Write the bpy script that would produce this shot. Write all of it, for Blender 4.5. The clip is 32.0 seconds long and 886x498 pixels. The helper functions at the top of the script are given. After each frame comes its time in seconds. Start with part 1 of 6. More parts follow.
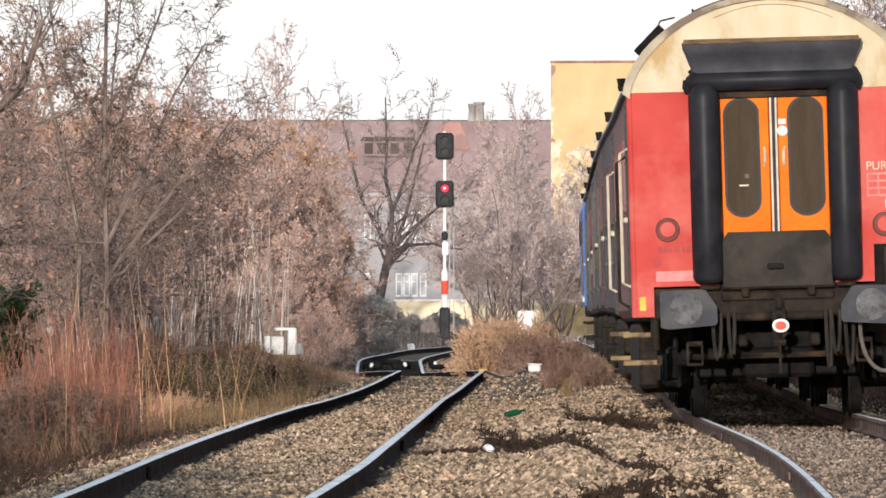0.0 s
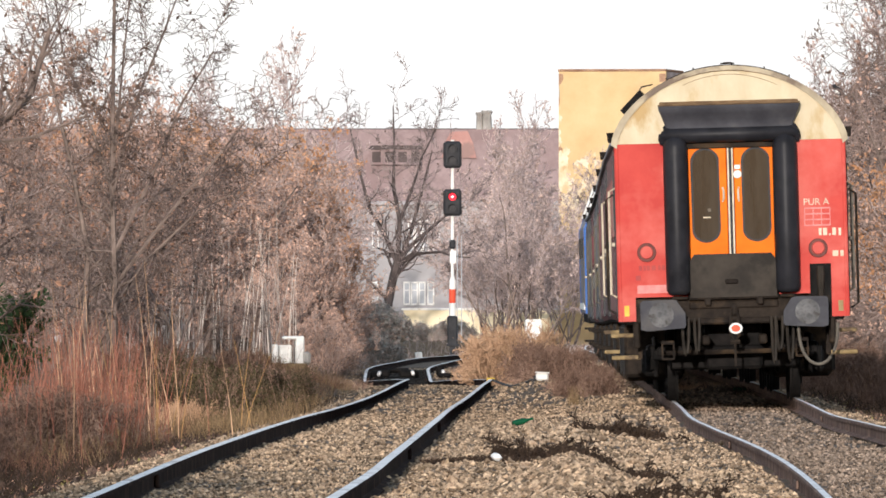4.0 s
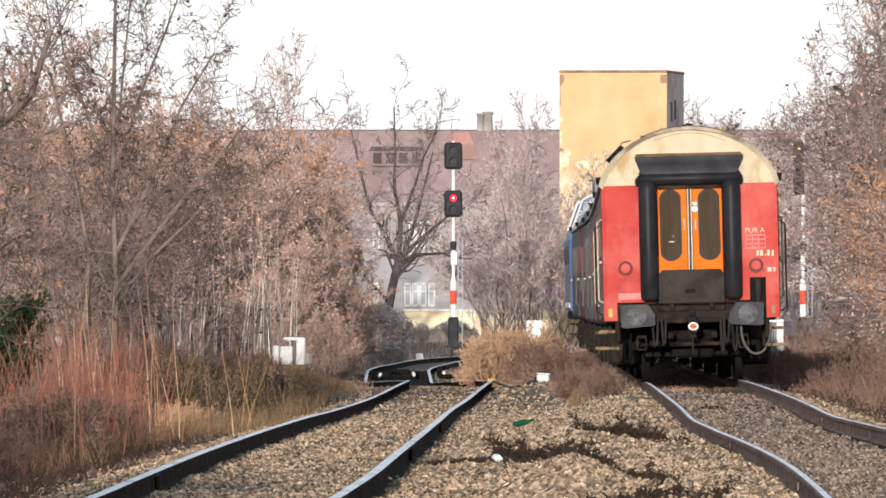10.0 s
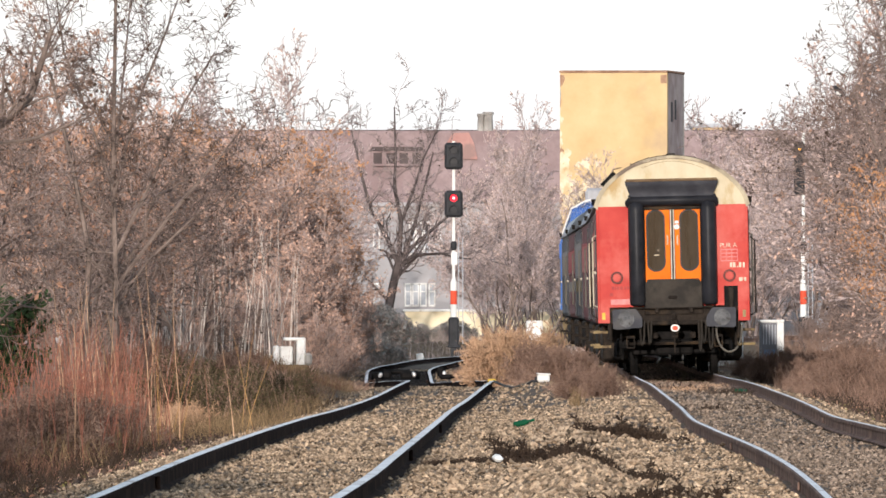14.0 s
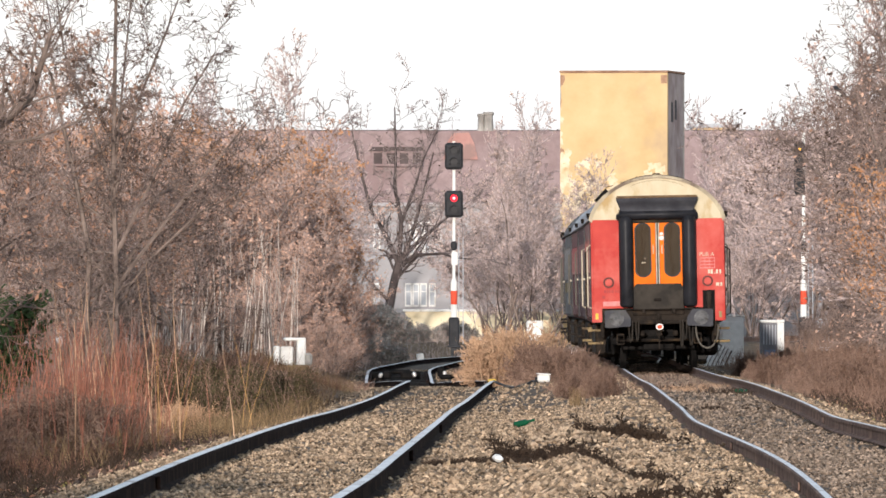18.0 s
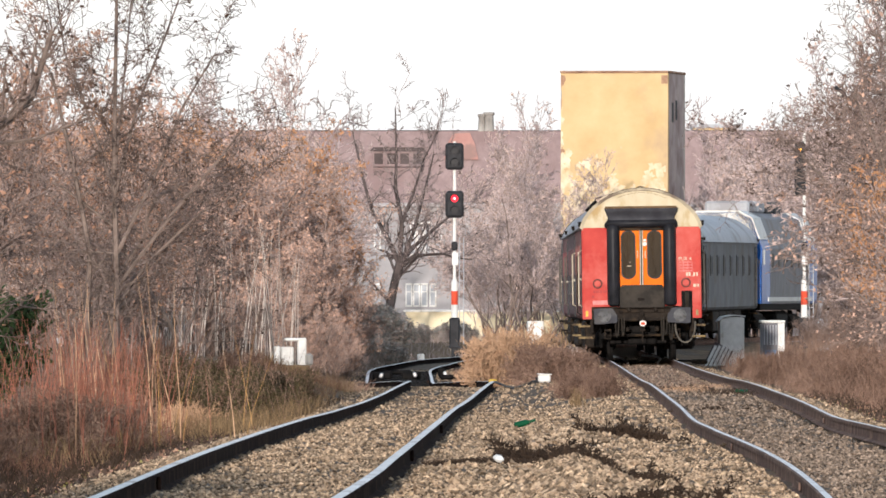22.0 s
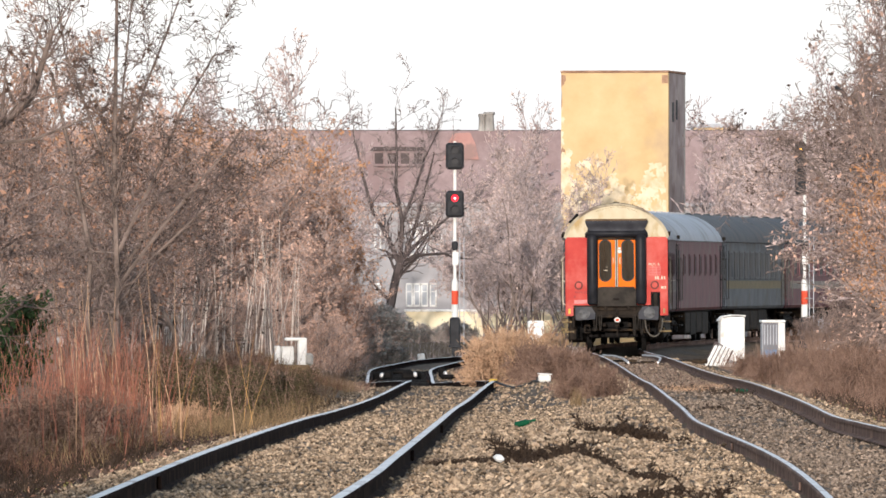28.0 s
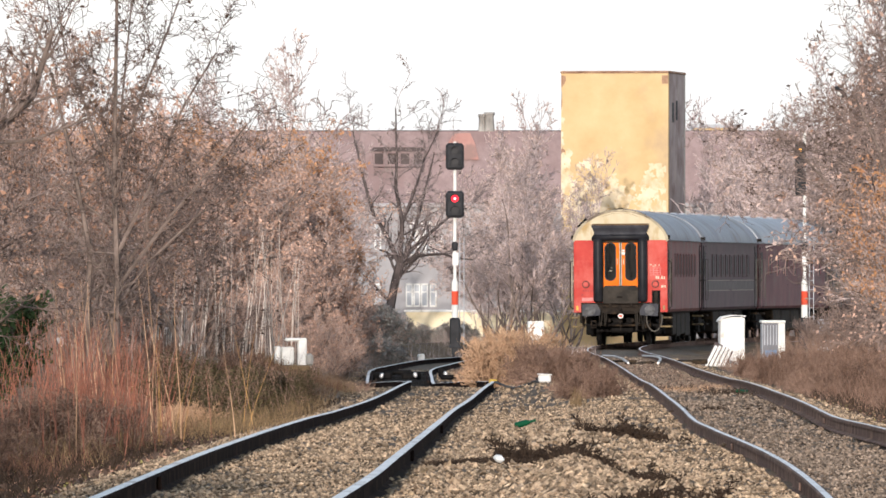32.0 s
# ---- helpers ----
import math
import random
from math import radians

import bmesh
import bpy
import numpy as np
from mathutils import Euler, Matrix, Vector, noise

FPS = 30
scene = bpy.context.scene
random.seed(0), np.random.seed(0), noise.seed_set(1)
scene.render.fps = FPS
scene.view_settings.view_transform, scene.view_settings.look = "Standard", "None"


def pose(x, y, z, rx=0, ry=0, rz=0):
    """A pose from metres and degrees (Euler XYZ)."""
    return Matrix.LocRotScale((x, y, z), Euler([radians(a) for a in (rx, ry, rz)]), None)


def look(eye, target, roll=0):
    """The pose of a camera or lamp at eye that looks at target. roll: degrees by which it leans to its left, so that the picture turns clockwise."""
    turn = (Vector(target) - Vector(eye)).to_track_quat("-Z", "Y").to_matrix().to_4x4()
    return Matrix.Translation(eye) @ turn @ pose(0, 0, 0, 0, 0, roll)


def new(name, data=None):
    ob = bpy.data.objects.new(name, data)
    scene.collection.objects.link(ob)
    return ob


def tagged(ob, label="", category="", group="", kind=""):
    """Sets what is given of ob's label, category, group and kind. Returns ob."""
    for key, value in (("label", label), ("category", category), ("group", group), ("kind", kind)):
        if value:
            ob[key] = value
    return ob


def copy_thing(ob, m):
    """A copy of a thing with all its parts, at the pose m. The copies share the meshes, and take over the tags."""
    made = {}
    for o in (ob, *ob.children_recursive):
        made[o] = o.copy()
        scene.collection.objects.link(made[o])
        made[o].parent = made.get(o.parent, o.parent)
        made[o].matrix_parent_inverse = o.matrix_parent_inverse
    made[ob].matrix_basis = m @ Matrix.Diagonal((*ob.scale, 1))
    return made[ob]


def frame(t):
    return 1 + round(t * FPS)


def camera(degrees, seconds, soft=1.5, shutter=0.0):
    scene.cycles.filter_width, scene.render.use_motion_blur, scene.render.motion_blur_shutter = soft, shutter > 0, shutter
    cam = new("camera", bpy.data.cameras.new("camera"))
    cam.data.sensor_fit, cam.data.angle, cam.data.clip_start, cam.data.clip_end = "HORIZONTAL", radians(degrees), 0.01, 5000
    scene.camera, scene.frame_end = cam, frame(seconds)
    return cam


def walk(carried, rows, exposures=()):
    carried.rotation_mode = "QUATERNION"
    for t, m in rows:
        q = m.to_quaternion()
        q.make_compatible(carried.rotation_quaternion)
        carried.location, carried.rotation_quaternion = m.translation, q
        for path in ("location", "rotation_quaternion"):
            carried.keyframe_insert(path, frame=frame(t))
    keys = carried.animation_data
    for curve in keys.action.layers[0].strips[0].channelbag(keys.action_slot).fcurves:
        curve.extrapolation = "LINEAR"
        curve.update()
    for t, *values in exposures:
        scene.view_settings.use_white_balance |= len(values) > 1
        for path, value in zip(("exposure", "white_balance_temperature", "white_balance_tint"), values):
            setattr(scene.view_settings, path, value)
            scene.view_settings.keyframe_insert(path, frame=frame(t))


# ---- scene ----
# ---------- camera ----------
EYE = (0.0, 0.0, 1.10)
cam = camera(3.3266, 32.0, soft=1.65)


def aim(dx, dy):
    """The pose of the hand-held camera, leaning dx, dy hundredths of a target 270 m off."""
    return look(EYE, (-dx * 0.01, 270.0, 1.10 + (115 + dy) * 0.01))


SWAY = [(0, -18, -18.3), (0.5, -3, -16), (1, 4, -11.7), (1.5, 4.3, -8.7), (2, 2.8, -7.6), (2.5, 2, -7.6), (3, -1.6, -4.8), (3.5, -4, -3.7), (5.5, -4.6, -1.7), (6, -4.6, -1.6), (8, -3.5, -1.3),
        (12, -2.5, -1), (16.5, -1.7, -0.7), (20, -1.5, -0.5), (22, -0.6, -0.2), (25, -0.2, -0.5), (28, 0, -0.7), (30, 0, 0), (32, 0, 0)]
walk(cam, [(t, aim(dx, dy)) for t, dx, dy in SWAY])

# ---------- world, sun, exposure ----------
SUN_EL, SUN_AZ = radians(6.3), radians(185.2)   # a low winter sun behind the camera, a little to its left
world = bpy.data.worlds.new("world")
scene.world = world
world.use_nodes = True
wn = world.node_tree
sky = wn.nodes.new("ShaderNodeTexSky")
sky.sky_type, sky.sun_disc, sky.sun_elevation, sky.sun_rotation = "NISHITA", False, SUN_EL, SUN_AZ
sky.air_density, sky.dust_density, sky.ozone_density = 1.0, 1.0, 1.0
bg = wn.nodes["Background"]
bg.inputs[1].default_value = 0.04
wn.links.new(sky.outputs[0], bg.inputs[0])
haze = wn.nodes.new("ShaderNodeBackground")      # the even white of a hazy winter sky
haze.inputs[0].default_value = (0.95, 0.975, 1.03, 1)
wco, wsep, wramp = wn.nodes.new("ShaderNodeTexCoord"), wn.nodes.new("ShaderNodeSeparateXYZ"), wn.nodes.new("ShaderNodeMapRange")
wramp.interpolation_type = "SMOOTHERSTEP"          # brightest at the horizon, thinning towards the zenith
for sock, value in zip(("From Min", "From Max", "To Min", "To Max"), (0.02, 0.8, 1.0, 0.7)):
    wramp.inputs[sock].default_value = value
wn.links.new(wco.outputs["Generated"], wsep.inputs[0])
wn.links.new(wsep.outputs["Z"], wramp.inputs["Value"])
wn.links.new(wramp.outputs[0], haze.inputs[1])
wtint = wn.nodes.new("ShaderNodeValToRGB")          # white haze low down, blue overhead
wtint.color_ramp.elements[0].position, wtint.color_ramp.elements[0].color = 0.08, (0.945, 0.975, 1.04, 1)
wtint.color_ramp.elements[1].position, wtint.color_ramp.elements[1].color = 0.7, (0.5, 0.72, 1.0, 1)
wn.links.new(wsep.outputs["Z"], wtint.inputs[0])
wn.links.new(wtint.outputs[0], haze.inputs[0])
both = wn.nodes.new("ShaderNodeAddShader")
wn.links.new(bg.outputs[0], both.inputs[0])
wn.links.new(haze.outputs[0], both.inputs[1])
wn.links.new(both.outputs[0], wn.nodes["World Output"].inputs[0])
sun_data = bpy.data.lights.new("sun", "SUN")
sun_data.energy, sun_data.angle, sun_data.color = 4.4, radians(0.6), (1.0, 0.92, 0.86)
sun = new("sun", sun_data)
SUN_DIR = Vector((math.sin(SUN_AZ) * math.cos(SUN_EL), math.cos(SUN_AZ) * math.cos(SUN_EL), math.sin(SUN_EL)))
sun.matrix_basis = look(SUN_DIR * 50, (0, 0, 0))
scene.view_settings.exposure = 0.0


# ---------- materials ----------
def mat(name, c1, c2, scale=4.0, rough=0.7, metal=0.0, bump=0.2, c3=None, c3_scale=0.6, c3_cut=0.55, rand=0.0, island=0.0, stretch=(1, 1, 1), glow=None, coat=0.0, bump_scale=4.0, spec=0.12):
    m = bpy.data.materials.new(name)
    m.use_nodes = True
    nt = m.node_tree
    n, l = nt.nodes, nt.links
    b = n["Principled BSDF"]
    co = n.new("ShaderNodeTexCoord")
    mp = n.new("ShaderNodeMapping")
    mp.inputs["Scale"].default_value = stretch
    l.new(co.outputs["Object"], mp.inputs[0])
    no = n.new("ShaderNodeTexNoise")
    no.inputs["Scale"].default_value, no.inputs["Detail"].default_value, no.inputs["Roughness"].default_value = scale, 6, 0.62
    l.new(mp.outputs[0], no.inputs["Vector"])
    ra = n.new("ShaderNodeValToRGB")
    ra.color_ramp.elements[0].position, ra.color_ramp.elements[0].color = 0.34, (*c1, 1)
    ra.color_ramp.elements[1].position, ra.color_ramp.elements[1].color = 0.66, (*c2, 1)
    l.new(no.outputs[0], ra.inputs[0])
    out = ra.outputs[0]
    if c3:
        n3 = n.new("ShaderNodeTexNoise")
        n3.inputs["Scale"].default_value, n3.inputs["Detail"].default_value, n3.inputs["Roughness"].default_value = c3_scale, 5, 0.6
        l.new(mp.outputs[0], n3.inputs["Vector"])
        r3 = n.new("ShaderNodeValToRGB")
        r3.color_ramp.elements[0].position, r3.color_ramp.elements[1].position = c3_cut - 0.05, c3_cut + 0.07
        l.new(n3.outputs[0], r3.inputs[0])
        mx = n.new("ShaderNodeMix")
        mx.data_type = "RGBA"
        mx.inputs[7].default_value = (*c3, 1)
        l.new(r3.outputs[0], mx.inputs[0])
        l.new(out, mx.inputs[6])
        out = mx.outputs[2]
    for amount, node, sock in ((rand, "ShaderNodeObjectInfo", "Random"), (island, "ShaderNodeNewGeometry", "Random Per Island")):
        if amount:
            inf = n.new(node)
            mr = n.new("ShaderNodeMapRange")
            mr.inputs["To Min"].default_value, mr.inputs["To Max"].default_value = 1 - amount, 1 + amount
            l.new(inf.outputs[sock], mr.inputs[0])
            hs = n.new("ShaderNodeHueSaturation")
            l.new(mr.outputs[0], hs.inputs["Value"])
            l.new(out, hs.inputs["Color"])
            out = hs.outputs[0]
    l.new(out, b.inputs["Base Color"])
    b.inputs["Roughness"].default_value, b.inputs["Metallic"].default_value = rough, metal
    b.inputs["Coat Weight"].default_value, b.inputs["Specular IOR Level"].default_value = coat, spec
    if bump:
        bp = n.new("ShaderNodeBump")
        bp.inputs["Strength"].default_value, bp.inputs["Distance"].default_value = bump, 0.02
        nb = n.new("ShaderNodeTexNoise")
        nb.inputs["Scale"].default_value, nb.inputs["Detail"].default_value = scale * bump_scale, 4
        l.new(mp.outputs[0], nb.inputs["Vector"])
        l.new(nb.outputs[0], bp.inputs["Height"])
        l.new(bp.outputs[0], b.inputs["Normal"])
    if glow:
        b.inputs["Emission Color"].default_value, b.inputs["Emission Strength"].default_value = (*glow[:3], 1), glow[3]
    return m


M = {
    "ballast": mat("ballast", (0.06, 0.044, 0.034), (0.19, 0.145, 0.11), 9, 0.95, bump=0.6, c3=(0.17, 0.115, 0.075), c3_scale=0.5, c3_cut=0.56),
    "stone": mat("stone", (0.13, 0.084, 0.053), (0.5, 0.362, 0.238), 20, 0.9, bump=0.3, island=0.75),
    "stone_one": mat("stone_one", (0.22, 0.148, 0.09), (0.55, 0.4, 0.25), 20, 0.9, bump=0.3, rand=0.55),
    "stone_grey": mat("stone_grey", (0.092, 0.064, 0.047), (0.35, 0.26, 0.19), 20, 0.9, bump=0.3, island=0.72),
    "dull_straw": mat("dull_straw", (0.12, 0.078, 0.042), (0.23, 0.155, 0.085), 0.8, 0.95, bump=0.0, island=0.4),
    "soil": mat("soil", (0.07, 0.042, 0.026), (0.2, 0.125, 0.075), 3, 0.95, bump=0.5, c3=(0.26, 0.18, 0.1), c3_scale=0.9),
    # empty track's rail sides: near black, their shade put into the colour
    "rail_side_shaded": mat("rail_side_shaded", (0.011, 0.007, 0.0065), (0.028, 0.017, 0.014), 3, 0.9, bump=0.25, c3=(0.042, 0.025, 0.019), c3_scale=1.5, spec=0.02),
    # main track's rail sides: rust, lightened as though the sun caught them
    "rail_rusty_lit": mat("rail_rusty_lit", (0.1, 0.066, 0.055), (0.22, 0.148, 0.12), 3, 0.9, bump=0.25, c3=(0.26, 0.165, 0.125), c3_scale=1.5, spec=0.02),
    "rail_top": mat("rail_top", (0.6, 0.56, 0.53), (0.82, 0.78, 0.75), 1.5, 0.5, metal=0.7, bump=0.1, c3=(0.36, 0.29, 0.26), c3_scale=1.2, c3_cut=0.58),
    "iron": mat("iron", (0.009, 0.007, 0.006), (0.032, 0.024, 0.018), 5, 0.75, bump=0.3, c3=(0.055, 0.036, 0.021), c3_scale=2.5, c3_cut=0.58, spec=0.1),
    "dark_iron": mat("dark_iron", (0.005, 0.005, 0.005), (0.016, 0.014, 0.013), 5, 0.7, bump=0.3, spec=0.05),
    "red": mat("red", (0.41, 0.043, 0.036), (0.51, 0.068, 0.053), 1.4, 0.5, bump=0.06, c3=(0.54, 0.115, 0.092), c3_scale=0.8, c3_cut=0.56, spec=0.06),
    "cream": mat("cream", (0.5, 0.415, 0.275), (0.6, 0.52, 0.37), 1.8, 0.55, bump=0.06, c3=(0.43, 0.3, 0.145), c3_scale=1.3, c3_cut=0.54, stretch=(1.6, 1, 0.8), spec=0.05),
    "dirty_cream": mat("dirty_cream", (0.3, 0.25, 0.18), (0.48, 0.41, 0.29), 2.5, 0.7, bump=0.15, c3=(0.17, 0.13, 0.1), c3_scale=2, spec=0.05),
    "orange": mat("orange", (0.66, 0.13, 0.006), (0.78, 0.175, 0.01), 2.5, 0.45, bump=0.05, spec=0.04),
    "rubber": mat("rubber", (0.011, 0.011, 0.013), (0.022, 0.022, 0.026), 3, 0.42, bump=0.1, c3=(0.03, 0.029, 0.03), c3_scale=2, c3_cut=0.62, spec=0.1),
    "plate": mat("plate", (0.02, 0.016, 0.013), (0.043, 0.035, 0.027), 3, 0.6, bump=0.3, c3=(0.018, 0.015, 0.012), c3_scale=2.5, spec=0.1),
    "steel": mat("steel", (0.06, 0.06, 0.062), (0.15, 0.15, 0.15), 14, 0.6, metal=0.2, bump=0.3, c3=(0.05, 0.046, 0.044), c3_scale=7, spec=0.15),
    "trim": mat("trim", (0.46, 0.39, 0.28), (0.62, 0.54, 0.42), 6, 0.4, bump=0.1),
    "glass": mat("glass", (0.008, 0.009, 0.009), (0.025, 0.025, 0.022), 1.5, 0.05, bump=0.0, spec=0.5),
    "hood": mat("hood", (0.036, 0.036, 0.042), (0.062, 0.062, 0.07), 3, 0.55, bump=0.08, c3=(0.075, 0.07, 0.068), c3_scale=1.5, c3_cut=0.6, spec=0.08),
    "door_glass": mat("door_glass", (0.008, 0.0083, 0.008), (0.02, 0.02, 0.018), 2.0, 0.06, bump=0.0, c3=(0.006, 0.0062, 0.006), c3_scale=1.2, stretch=(4, 1, 0.7), spec=0.3),
    "lamp_ring": mat("lamp_ring", (0.1, 0.032, 0.028), (0.16, 0.06, 0.05), 8, 0.6, bump=0.1),
    "seam": mat("seam", (0.09, 0.055, 0.03), (0.2, 0.13, 0.07), 5, 0.8, bump=0.1),
    "tower_side": mat("tower_side", (0.36, 0.285, 0.26), (0.5, 0.41, 0.375), 0.9, 0.95, bump=0.3, c3=(0.3, 0.22, 0.2), c3_scale=0.5),
    "rust": mat("rust", (0.22, 0.12, 0.08), (0.4, 0.25, 0.16), 3, 0.9, bump=0.3),
    "dusty_glass": mat("dusty_glass", (0.03, 0.03, 0.032), (0.06, 0.058, 0.055), 1.5, 0.5, bump=0.0, spec=0.1),
    "step": mat("step", (0.2, 0.14, 0.065), (0.34, 0.25, 0.13), 6, 0.7, bump=0.3, c3=(0.1, 0.07, 0.045), c3_scale=4),
    "white": mat("white", (0.66, 0.64, 0.6), (0.82, 0.8, 0.76), 5, 0.6, bump=0.1, c3=(0.5, 0.45, 0.38), c3_scale=2.5, c3_cut=0.62),
    "pale_pink": mat("pale_pink", (0.52, 0.17, 0.16), (0.64, 0.27, 0.25), 8, 0.6, bump=0.05),
    "dull_red": mat("dull_red", (0.3, 0.04, 0.04), (0.36, 0.06, 0.05), 4, 0.5, bump=0.1),
    "disc_red": mat("disc_red", (0.5, 0.05, 0.02), (0.62, 0.09, 0.03), 8, 0.4, bump=0.0),
    "maroon": mat("maroon", (0.13, 0.036, 0.045), (0.2, 0.065, 0.072), 1.2, 0.5, bump=0.08, c3=(0.17, 0.09, 0.085), c3_scale=0.8, spec=0.12),
    "brown_side": mat("brown_side", (0.19, 0.066, 0.06), (0.28, 0.11, 0.1), 1.2, 0.55, bump=0.08, c3=(0.2, 0.12, 0.11), c3_scale=0.8, spec=0.12),
    "grey_side": mat("grey_side", (0.085, 0.09, 0.1), (0.15, 0.155, 0.165), 1.2, 0.55, bump=0.08, c3=(0.1, 0.09, 0.08), c3_scale=0.8, spec=0.12),
    "band": mat("band", (0.26, 0.22, 0.19), (0.36, 0.31, 0.26), 3, 0.6, bump=0.08),
    "dull_band": mat("dull_band", (0.12, 0.1, 0.095), (0.18, 0.15, 0.14), 3, 0.6, bump=0.08),
    "plum_side": mat("plum_side", (0.085, 0.05, 0.056), (0.135, 0.078, 0.084), 1.2, 0.55, bump=0.08, c3=(0.11, 0.075, 0.075), c3_scale=0.8, spec=0.12),
    "ochre_band": mat("ochre_band", (0.18, 0.14, 0.075), (0.26, 0.2, 0.11), 3, 0.6, bump=0.08),
    "roof_light": mat("roof_light", (0.33, 0.34, 0.365), (0.47, 0.475, 0.49), 1.0, 0.5, bump=0.05, c3=(0.27, 0.26, 0.26), c3_scale=0.5),
    "roof_dark": mat("roof_dark", (0.055, 0.057, 0.06), (0.1, 0.1, 0.1), 1.0, 0.6, bump=0.08, c3=(0.09, 0.08, 0.075), c3_scale=0.5),
    "roof_mid": mat("roof_mid", (0.25, 0.255, 0.28), (0.38, 0.38, 0.395), 1.0, 0.55, bump=0.05, c3=(0.24, 0.225, 0.215), c3_scale=0.5),
    "blue": mat("blue", (0.01, 0.085, 0.32), (0.018, 0.115, 0.4), 1.6, 0.4, bump=0.05, coat=0.2),
    "light_grey": mat("light_grey", (0.34, 0.35, 0.37), (0.47, 0.48, 0.5), 1.5, 0.5, bump=0.08),
    "loco_grey": mat("loco_grey", (0.15, 0.15, 0.165), (0.21, 0.21, 0.225), 1.5, 0.5, bump=0.08, c3=(0.14, 0.12, 0.115), c3_scale=0.7),
    "plaster": mat("plaster", (0.52, 0.36, 0.18), (0.64, 0.47, 0.26), 0.5, 0.9, bump=0.3, c3=(0.46, 0.33, 0.2), c3_scale=0.3, c3_cut=0.6),
    "bare_plaster": mat("bare_plaster", (0.6, 0.47, 0.3), (0.76, 0.65, 0.48), 1.6, 0.95, bump=0.4, c3=(0.56, 0.42, 0.25), c3_scale=1.5, c3_cut=0.56),
    "concrete": mat("concrete", (0.3, 0.28, 0.25), (0.44, 0.41, 0.37), 1.2, 0.9, bump=0.4, c3=(0.22, 0.2, 0.18), c3_scale=0.4),
    "wall_grey": mat("wall_grey", (0.3, 0.285, 0.285), (0.4, 0.38, 0.38), 0.6, 0.9, bump=0.2, c3=(0.34, 0.31, 0.3), c3_scale=0.15),
    "wall_dark": mat("wall_dark", (0.075, 0.058, 0.056), (0.12, 0.095, 0.09), 0.6, 0.9, bump=0.2),
    "roof_tile": mat("roof_tile", (0.24, 0.175, 0.172), (0.32, 0.24, 0.235), 1.0, 0.85, bump=0.3, c3=(0.24, 0.17, 0.165), c3_scale=0.2, stretch=(3, 1, 3)),
    "roof_red": mat("roof_red", (0.36, 0.185, 0.16), (0.46, 0.26, 0.225), 1.2, 0.8, bump=0.3, c3=(0.28, 0.18, 0.16), c3_scale=0.8),
    "yellow_wall": mat("yellow_wall", (0.66, 0.54, 0.34), (0.8, 0.7, 0.5), 0.9, 0.9, bump=0.2, c3=(0.55, 0.42, 0.24), c3_scale=0.4),
    "bark": mat("bark", (0.11, 0.082, 0.068), (0.25, 0.19, 0.16), 4, 0.95, bump=0.5),
    "dark_bark": mat("dark_bark", (0.06, 0.048, 0.046), (0.12, 0.096, 0.09), 4, 0.95, bump=0.5),
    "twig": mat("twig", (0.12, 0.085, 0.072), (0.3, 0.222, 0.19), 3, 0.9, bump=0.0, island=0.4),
    # paler twigs for farther plants: distance haze is put into the colour
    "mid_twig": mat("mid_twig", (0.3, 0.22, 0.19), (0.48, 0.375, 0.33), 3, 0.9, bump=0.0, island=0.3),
    "haze_twig": mat("haze_twig", (0.33, 0.255, 0.24), (0.5, 0.405, 0.38), 0.5, 0.9, bump=0.0, island=0.4),
    "red_twig": mat("red_twig", (0.16, 0.06, 0.042), (0.31, 0.13, 0.085), 0.7, 0.9, bump=0.0, island=0.4),
    "straw": mat("straw", (0.35, 0.205, 0.122), (0.54, 0.355, 0.222), 0.8, 0.9, bump=0.0, island=0.35),
    "dry_brown": mat("dry_brown", (0.14, 0.084, 0.06), (0.27, 0.174, 0.13), 0.8, 0.95, bump=0.0, island=0.45),
    "dark_weed": mat("dark_weed", (0.028, 0.019, 0.014), (0.07, 0.045, 0.03), 3, 0.95, bump=0.0, island=0.4),
    "leaf_orange": mat("leaf_orange", (0.35, 0.17, 0.085), (0.55, 0.305, 0.165), 0.6, 0.8, bump=0.0, island=0.35),
    "leaf_brown": mat("leaf_brown", (0.27, 0.145, 0.1), (0.45, 0.265, 0.175), 0.6, 0.85, bump=0.0, island=0.4),
    "leaf_dark": mat("leaf_dark", (0.06, 0.038, 0.03), (0.12, 0.08, 0.06), 0.6, 0.85, bump=0.0, island=0.4),
    "leaf_olive": mat("leaf_olive", (0.045, 0.036, 0.019), (0.115, 0.088, 0.045), 0.6, 0.85, bump=0.0, island=0.4),
    "leaf_green": mat("leaf_green", (0.03, 0.055, 0.022), (0.065, 0.1, 0.04), 0.6, 0.8, bump=0.0, island=0.3),
    "sig_black": mat("sig_black", (0.02, 0.02, 0.022), (0.04, 0.04, 0.043), 3, 0.6, bump=0.1),
    "sig_red": mat("sig_red", (0.6, 0.06, 0.03), (0.7, 0.1, 0.05), 3, 0.55, bump=0.1),
    "lamp_red": mat("lamp_red", (0.7, 0.03, 0.04), (0.8, 0.05, 0.06), 3, 0.3, bump=0, glow=(1.0, 0.02, 0.05, 1.2), spec=0.0),
    "lamp_core": mat("lamp_core", (0.9, 0.6, 0.6), (0.95, 0.65, 0.65), 3, 0.3, bump=0, glow=(1.0, 0.5, 0.5, 1.6), spec=0.0),
    "lamp_amber": mat("lamp_amber", (0.8, 0.35, 0.05), (0.9, 0.4, 0.08), 3, 0.3, bump=0, glow=(1.0, 0.42, 0.04, 2.5), spec=0.0),
    "cable_grey": mat("cable_grey", (0.08, 0.07, 0.06), (0.15, 0.135, 0.11), 6, 0.6, bump=0.1),
